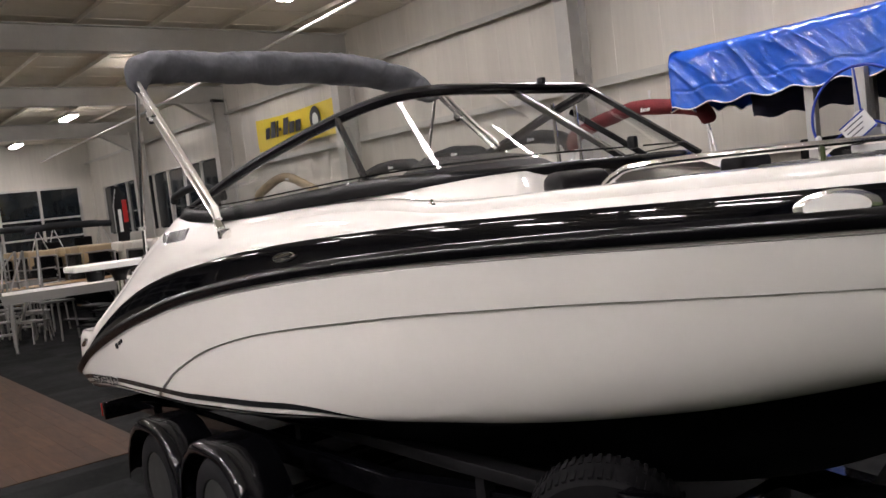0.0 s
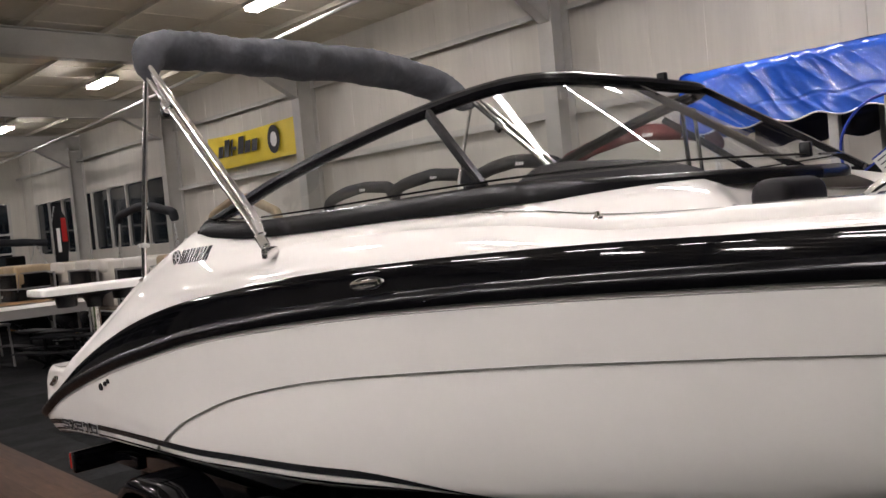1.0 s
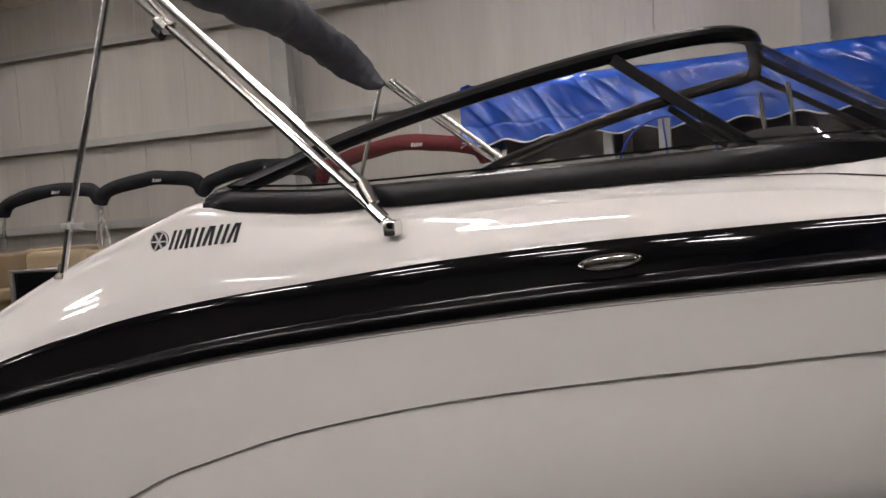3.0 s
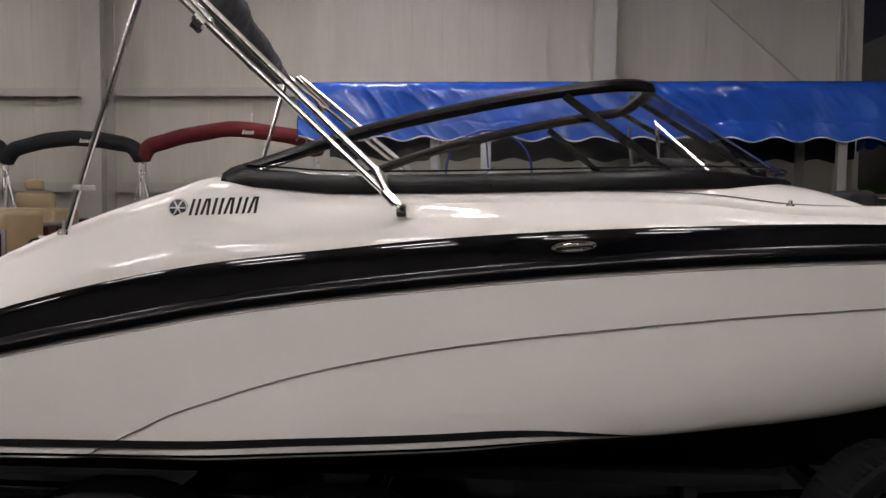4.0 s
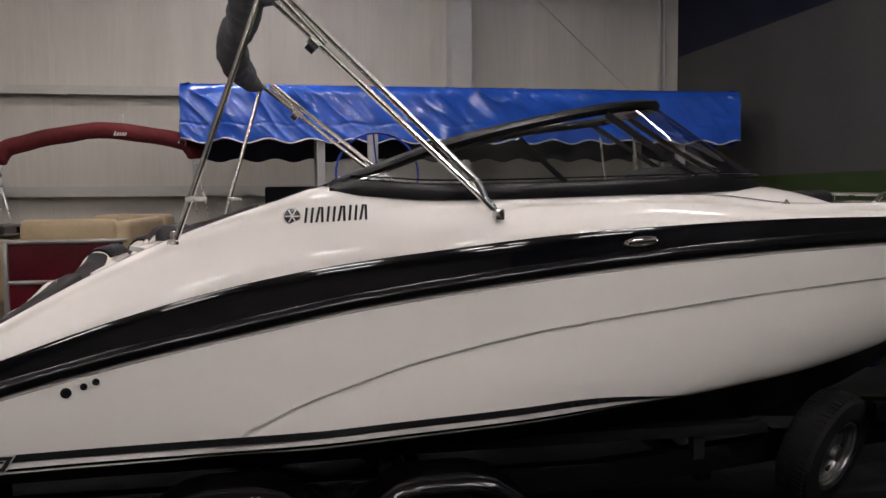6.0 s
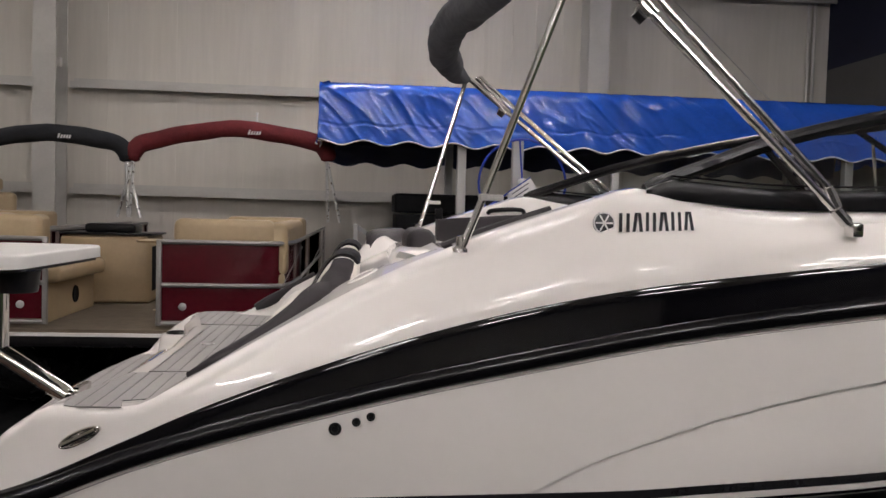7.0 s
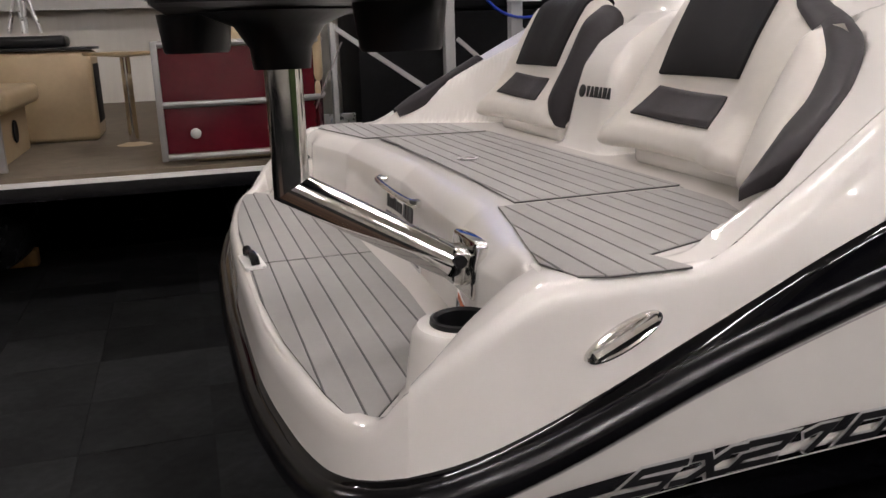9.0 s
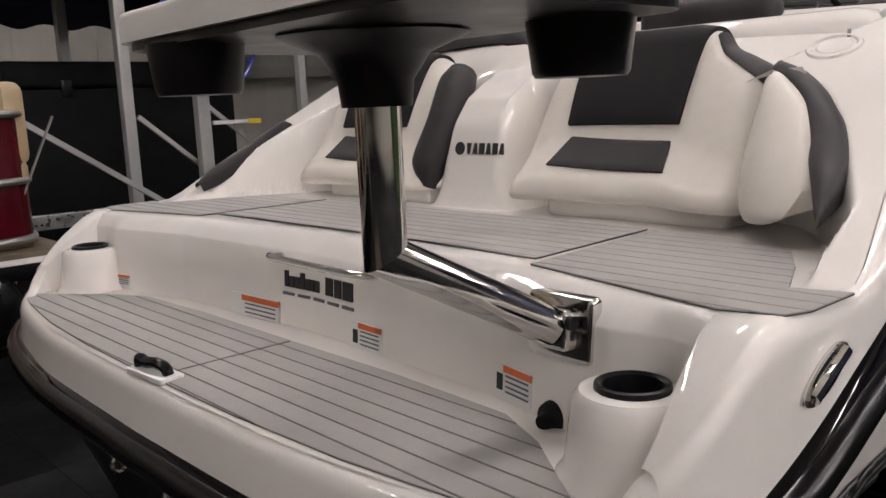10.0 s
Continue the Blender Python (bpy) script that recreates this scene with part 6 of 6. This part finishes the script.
def folded_top(parent, x, ya, yb, z):
    """A bimini folded flat along the boat on short legs, with a dark chair row below it."""
    V, F = tube(smooth_path([(x + 0.4, ya, z - 0.05), (x + 0.4, lerp(ya, yb, 0.3), z + 0.03), (x + 0.4, lerp(ya, yb, 0.7), z), (x + 0.4, yb, z - 0.06)], 6), 0.10, 12)
    V = [tuple(Vector(v) + Vector((0, 0, 1)) * 0.02 * noise.noise(Vector(v) * 3.5)) for v in V]
    bt = part("bimini_boot", (V, F), BLACK_CANVAS, parent, "black canvas boot folded along the boat", angle=80)
    for y in (ya + 0.3, yb - 0.3):
        for d in (-0.35, 0.15):
            part("bimini_leg", tube([(x + 0.4, y, z - 0.03), (x + 0.9, y + d, 1.5)], 0.016, 8), ALU, bt, "aluminium bimini leg")
    for y, back in ((ya + 0.5, 1.85), (yb - 0.9, 1.9)):
        part("helm_chair", join(box(x - 0.3, x + 0.28, y, y + 0.5, 1.1, 1.3, 0.05), box(x - 0.3, x - 0.18, y, y + 0.5, 1.25, back, 0.04)), MATTE_BLACK, parent, "black helm chair")


def pontoon(label, xc, yf, width, panel, length=6.0, seat=None, detail=True, chair=False):
    seat = seat or TAN_VINYL
    b = thing("pontoon_boat", label, "pontoon boat", "pontoon boats along the wall")
    x0, x1, zd = xc - width / 2, xc + width / 2, 0.82
    ol = [(x0 + 0.12, yf), (x1 - 0.12, yf), (x1, yf + 0.14), (x1, yf + length), (x0, yf + length), (x0, yf + 0.14)]
    part("deck", prism(ol, zd - 0.04, zd), DECK_TAN, b, "tan carpeted deck", smooth=False)
    part("deck_edge", prism([(xc + (x - xc) * 1.012, yf - 0.02 if y == yf else y) for x, y in ol], zd - 0.13, zd - 0.045, 0.004), BLACK_PANEL, b, "black deck edge")
    part("deck_trim", prism([(xc + (x - xc) * 1.016, yf - 0.026 if y == yf else y) for x, y in ol], zd - 0.05, zd - 0.025), TABLE_WHITE, b, "white deck trim", smooth=False)
    for s in (-1, 1):
        cx = xc + s * (width / 2 - 0.40)
        prof = [(cx, yf + length, 0.40)] + [(cx, yf + 1.0, 0.40), (cx, yf + 0.6, 0.43), (cx, yf + 0.25, 0.52), (cx, yf + 0.0, 0.62), (cx, yf - 0.06, 0.68)]
        part("pontoon_tube", tube(prof, [0.31, 0.31, 0.29, 0.21, 0.10, 0.03], 24), TUBE_BLACK, b, "dark pontoon tube with a pointed nose", angle=60)
        for yb in (1.4, length - 0.8):
            part("cradle", box(cx - 0.2, cx + 0.2, yf + yb - 0.06, yf + yb + 0.06, 0.0, 0.12, 0.01), WOOD, b, "wooden cradle block")
        part("nose_keel", flat_bar((cx, yf - 0.07, 0.70), (cx, yf + 0.7, 0.12), 0.012, 0.012), ALU, b, smooth=False)
    z0, z1 = zd + 0.05, zd + 0.68
    gate0, gate1 = xc - 0.58 * width / 2.6, xc + 0.25 * width / 2.6
    fence(b, [(x0 + 0.05, yf + 0.9), (x0 + 0.08, yf + 0.35), (x0 + 0.25, yf + 0.10), (gate0, yf + 0.06)], z0, z1, panel, (gate0 - 0.18, yf + 0.045, zd + 0.18))
    fence(b, [(gate1, yf + 0.06), (x1 - 0.30, yf + 0.10), (x1 - 0.10, yf + 0.30), (x1 - 0.06, yf + 0.9)], z0, z1, panel, (gate1 + 0.18, yf + 0.045, zd + 0.18))
    for x in (x0 + 0.05, x1 - 0.06):
        fence(b, [(x, yf + 0.9), (x, yf + 2.4), (x, yf + length - 0.2)], z0, z1, panel)
    lounge(b, x0 + 0.10, gate0 + 0.02, yf + 0.30, yf + 1.5, zd, "x0", seat)
    lounge(b, gate1 + 0.06, x1 - 0.12, yf + 0.16, yf + 2.0, zd, "x1", seat)
    part("bow_back", box(x0 + 0.22, gate0 - 0.08, yf + 0.13, yf + 0.30, zd + 0.62, zd + 0.86, 0.06, 3), seat, b, "tan vinyl bow back rest")
    part("bow_back", box(gate1 + 0.08, x1 - 0.20, yf + 0.13, yf + 0.30, zd + 0.62, zd + 0.86, 0.06, 3), seat, b, "tan vinyl bow back rest")
    if detail:
        part("console", box(gate1 + 0.10, x1 - 0.15, yf + 2.6, yf + 3.2, zd, zd + 0.85, 0.05, 3), seat, b, "tan helm console")
        helm = part("console", box(x0 + 0.25, gate0 + 0.36, yf + 1.72, yf + 2.3, zd, zd + 0.65, 0.04, 3), seat, b, "tan helm console")
        part("cowl", join(box(x0 + 0.25, gate0 + 0.38, yf + 1.70, yf + 2.32, zd + 0.655, zd + 0.675, 0.006), box(x0 + 0.45, gate0 + 0.20, yf + 1.80, yf + 2.1, zd + 0.675, zd + 0.76, 0.03, 3)), PLASTIC, helm, "dark helm cowl")
        part("side_panel", box(gate0 + 0.361, gate0 + 0.368, yf + 1.80, yf + 2.2, zd + 0.12, zd + 0.55, 0.003), MATTE_BLACK, helm, "dark side panel")
        part("speaker", moved(lathe([(0.075, 0), (0.07, 0.01), (0.05, 0.004), (0, 0.006)], 18), pose(gate0 - 0.075, yf + 0.95, zd + 0.17, 0, 90, 0)), MATTE_BLACK, b, "black speaker grille")
        part("pedestal_table", join(lathe([(0.12, zd), (0.03, zd + 0.02), (0.03, zd + 0.60), (0.26, zd + 0.615), (0.27, zd + 0.635), (0, zd + 0.64)], 20)), TAN_VINYL, b, "small round pedestal table").location = (xc + 0.03, yf + 1.30, 0)
        part("table_pole", tube([(xc + 0.03, yf + 1.30, zd + 0.02), (xc + 0.03, yf + 1.30, zd + 0.60)], 0.034, 12), CHROME, b, "chrome table pole")
    if chair:
        part("captain_chair", join(box(xc - 0.15, xc + 0.40, yf + 3.5, yf + 4.0, zd + 0.35, zd + 0.50, 0.05, 3), box(xc - 0.15, xc + 0.40, yf + 3.9, yf + 4.05, zd + 0.45, zd + 1.05, 0.06, 3), box(xc + 0.0, xc + 0.24, yf + 3.9, yf + 4.03, zd + 1.07, zd + 1.22, 0.04, 3)), seat, b, "tan captain's chair")
    if detail:
        part("cleat", tube([(x0 + 0.28, yf + 0.02, zd + 0.02), (x0 + 0.36, yf + 0.02, zd + 0.02)], 0.012, 8), CHROME, b)
    return b


red = pontoon("burgundy pontoon boat with tan seats and an open bow gate", -0.36, 2.74, 2.62, RED_PANEL)
bimini(red, -1.22, 1.02, 6.2, 2.37, 2.44, 2.68, MAROON, 1.62)
blk = pontoon("black pontoon boat with tan seats and a black boot", -3.10, 2.74, 2.62, BLACK_PANEL, chair=True)
bimini(blk, -3.05, -1.27, 6.2, 2.32, 2.36, 2.56, BLACK_CANVAS, 1.62)
blk = pontoon("black pontoon boat with tan seats and a black boot", -5.84, 2.74, 2.62, BLACK_PANEL)
bimini(blk, -4.85, -3.08, 6.2, 2.32, 2.36, 2.54, BLACK_CANVAS, 1.62)
blk = pontoon("black pontoon boat with grey seats and a black boot", -8.58, 2.74, 2.62, BLACK_PANEL, seat=WHITE_VINYL)
bimini(blk, -6.75, -4.88, 6.2, 2.26, 2.34, 2.50, BLACK_CANVAS, 1.62)
tan = pontoon("black pontoon boat with pale seats and a tan bimini frame", -11.3, 2.9, 2.6, BLACK_PANEL, seat=WHITE_VINYL, detail=False)
bimini(tan, -11.2, -8.5, 6.2, 2.30, 2.22, 2.68, TAN_CANVAS, 1.6)
tan = pontoon("black pontoon boat with tan seats far down the hall", -14.9, 2.6, 2.6, BLACK_PANEL, detail=False)
bimini(tan, -14.9, -11.8, 5.6, 2.55, 2.45, 2.80, BLACK_CANVAS, 1.6)
tan = pontoon("pontoon boat with long tan seats far down the hall", -18.6, 2.2, 2.9, BLACK_PANEL, detail=False)
folded_top(tan, -18.6, 2.6, 4.9, 2.25)
tan = pontoon("pontoon boat with long tan seats at the end of the hall", -22.6, 1.4, 2.9, BLACK_PANEL, detail=False)
folded_top(tan, -22.6, 1.8, 4.6, 2.35)


# ---- far end of the hall ----
def dock_steps(x, y, n, turn):
    s = thing("dock_steps", "grey aluminium dock steps with handrails", "steps", "dock steps at the hall's far end")
    for k in range(n):
        part("tread", box(-0.32, 0.32, 0.26 * k, 0.26 * k + 0.24, 0.22 * (k + 1) - 0.035, 0.22 * (k + 1), 0.006), ANOD, s)
    for e in (-0.34, 0.34):
        part("stringer", flat_bar((e, -0.02, 0.05), (e, 0.26 * n, 0.22 * n), 0.045, 0.015), ANOD, s, smooth=False)
        part("leg", box(e - 0.02, e + 0.02, 0.26 * n - 0.05, 0.26 * n - 0.01, 0.0, 0.22 * n + 0.85), ANOD, s, smooth=False)
        part("leg", box(e - 0.02, e + 0.02, 0.02, 0.06, 0.0, 1.0), ANOD, s, smooth=False)
        part("handrail", tube([(e, 0.04, 1.0), (e, 0.26 * n - 0.03, 0.22 * n + 0.85)], 0.02, 8), ANOD, s)
    s.matrix_basis = pose(x, y, 0, 0, 0, turn)
    return s


dock_steps(-10.4, 0.15, 4, 60)
dock_steps(-11.4, 0.9, 5, 75)
dock_steps(-12.6, 0.2, 4, 40)


def stool(x, y, h):
    s = thing("step_stool", "pale grey aluminium dock stool", "stool", "dock stools")
    part("seat", box(-0.28, 0.28, -0.18, 0.18, h - 0.04, h, 0.008), ANOD, s)
    for a in (-0.24, 0.24):
        for b in (-0.15, 0.15):
            part("leg", tube([(a, b, h - 0.03), (a * 1.1, b * 1.2, 0.0)], 0.018, 8), ANOD, s)
    s.matrix_basis = pose(x, y, 0, 0, 0, 20)
    return s


for x, y, h in ((-10.9, 0.95, 0.55), (-10.2, 0.75, 0.42), (-11.8, 1.5, 0.7), (-9.8, 1.15, 0.75), (-12.2, 0.6, 0.5)):
    stool(x, y, h)


def dock_section(x, y, turn, lift, top):
    d = thing("dock_section", "floating dock section with a board top on aluminium legs", "dock", "dock sections")
    for k in range(9):
        part("board", box(-1.2, 1.2, -0.58 + 0.13 * k, -0.46 + 0.13 * k, lift - 0.03, lift, 0.004), top, d, smooth=False)
    part("frame", join(box(-1.22, 1.22, -0.60, -0.585, lift - 0.16, lift - 0.005), box(-1.22, 1.22, 0.595, 0.61, lift - 0.16, lift - 0.005)), ANOD, d, smooth=False)
    for a in (-1.1, 1.1):
        for b in (-0.55, 0.55):
            part("leg", tube([(a, b, lift - 0.04), (a, b, 0.0)], 0.025, 8), ANOD, d)
    d.matrix_basis = pose(x, y, 0, 0, 0, turn)
    return d


dock_section(-12.9, 2.0, 75, 0.92, WOOD)
dock_section(-9.2, 1.35, 80, 1.02, TABLE_WHITE)
dock_section(-16.8, 1.2, 85, 0.95, WOOD)
dock_section(-15.4, 0.0, 80, 0.9, TABLE_WHITE)


def bench_seat(x, y, turn):
    b = thing("folding_bench", "low black folding bench set", "bench", "black benches")
    part("table_slab", box(-0.5, 0.5, -0.18, 0.18, 0.50, 0.54, 0.01), MATTE_BLACK, b)
    for e in (-0.42, 0.42):
        part("seat_slab", box(-0.5, 0.5, e - 0.12, e + 0.12, 0.30, 0.33, 0.01), MATTE_BLACK, b)
    for e in (-0.36, 0.36):
        part("leg", join(flat_bar((e, -0.42, 0.31), (e, 0.1, 0.0), 0.02, 0.012), flat_bar((e, 0.42, 0.31), (e, -0.1, 0.0), 0.02, 0.012), box(e - 0.015, e + 0.015, -0.015, 0.015, 0.1, 0.5)), MATTE_BLACK, b, smooth=False)
    b.matrix_basis = pose(x, y, 0, 0, 0, turn)
    return b


for x, y, r in ((-8.3, 1.75, 20), (-9.0, 2.1, 35), (-9.9, 1.95, 10), (-7.6, 2.15, 30)):
    bench_seat(x, y, r)


def feather_flag():
    f = thing("feather_flag", "tall dark feather flag with red and white marks", "flag")
    part("pole", tube([(0, 0, 0), (0, 0, 2.6), (0.02, 0.10, 3.05)], 0.015, 8), ALU, f)
    ol = [(0.02, 1.35), (0.30, 1.55), (0.36, 2.2), (0.32, 2.8), (0.20, 3.1), (0.05, 3.15), (0.02, 2.8)]
    g = prism(ol, -0.006, 0.006)
    sh = part("sheet", ([(p[2], p[0], p[1]) for p in g[0]], g[1]), MATTE_BLACK, f, "dark printed flag sheet", smooth=False)
    part("red_mark", box(-0.009, 0.009, 0.22, 0.34, 2.15, 2.75), RED_LENS, sh, smooth=False)
    part("white_mark", box(-0.010, 0.010, 0.10, 0.18, 1.9, 2.5), STICKER, sh, smooth=False)
    f.matrix_basis = pose(-16.0, 4.35, 0, 0, 0, -20)
    return f


feather_flag()


def stand(x, y):
    s = thing("metal_stand", "white metal workshop stand", "stand")
    part("top", box(-0.35, 0.35, -0.22, 0.22, 0.84, 0.87, 0.006), TABLE_WHITE, s)
    for a in (-0.3, 0.3):
        part("leg", join(flat_bar((a, -0.2, 0.84), (a, 0.16, 0.0), 0.02, 0.015), flat_bar((a, 0.2, 0.84), (a, -0.16, 0.0), 0.02, 0.015)), TABLE_WHITE, s, smooth=False)
    s.matrix_basis = pose(x, y, 0, 0, 0, 15)
    return s


stand(7.4, 1.4)
bin_ = thing("storage_bin", "dark blue plastic storage bin on the carpet by the wall", "bin")
part("body", box(8.0, 8.35, 3.35, 3.75, 0.0, 0.62, 0.03, 3), BLUE_DARK, bin_)
part("lid", box(7.98, 8.37, 3.33, 3.77, 0.62, 0.66, 0.012), BLUE_DARK, bin_)

# ---- brown plank floor beside the trailer ----
plank_floor = thing("plank_floor", "brown wood plank display floor beside the carpet", "floor", kind="structure")
rng = random.Random(11)
y = -3.6
while y < -0.62:
    x = -8.2 + rng.uniform(-1.2, 0)
    while x < -0.25:
        x2 = min(x + 1.22, -0.2)
        if x2 - x > 0.1:
            part("plank", box(max(x, -8.2) + 0.0015, x2 - 0.0015, y + 0.0015, y + 0.1785, 0.001, 0.0085 + rng.uniform(0, 0.0006)), WOODFLOOR, plank_floor, smooth=False)
        x = x2
    y += 0.18

# ---- loose-laid carpet tiles between the boats ----
floor_ob = bpy.data.objects["floor"]
V, F = box(-0.2485, 0.2485, -0.2485, 0.2485, 0.0, 0.004)
tile_mesh = bpy.data.meshes.new("carpet_tile")
tile_mesh.from_pydata(V, [], F)
tile_mesh.materials.append(CARPET_TILE)
rng = random.Random(5)
for i in range(18):
    for j in range(16):
        x, y = -7.0 + 0.5 * i + 0.25, -0.55 + 0.5 * j + 0.25
        ob = new("carpet_tile", tile_mesh)
        ob.parent = floor_ob
        ob.matrix_basis = pose(x, y, 0.0005 * rng.random(), 0, 0, 90 * rng.randrange(4))
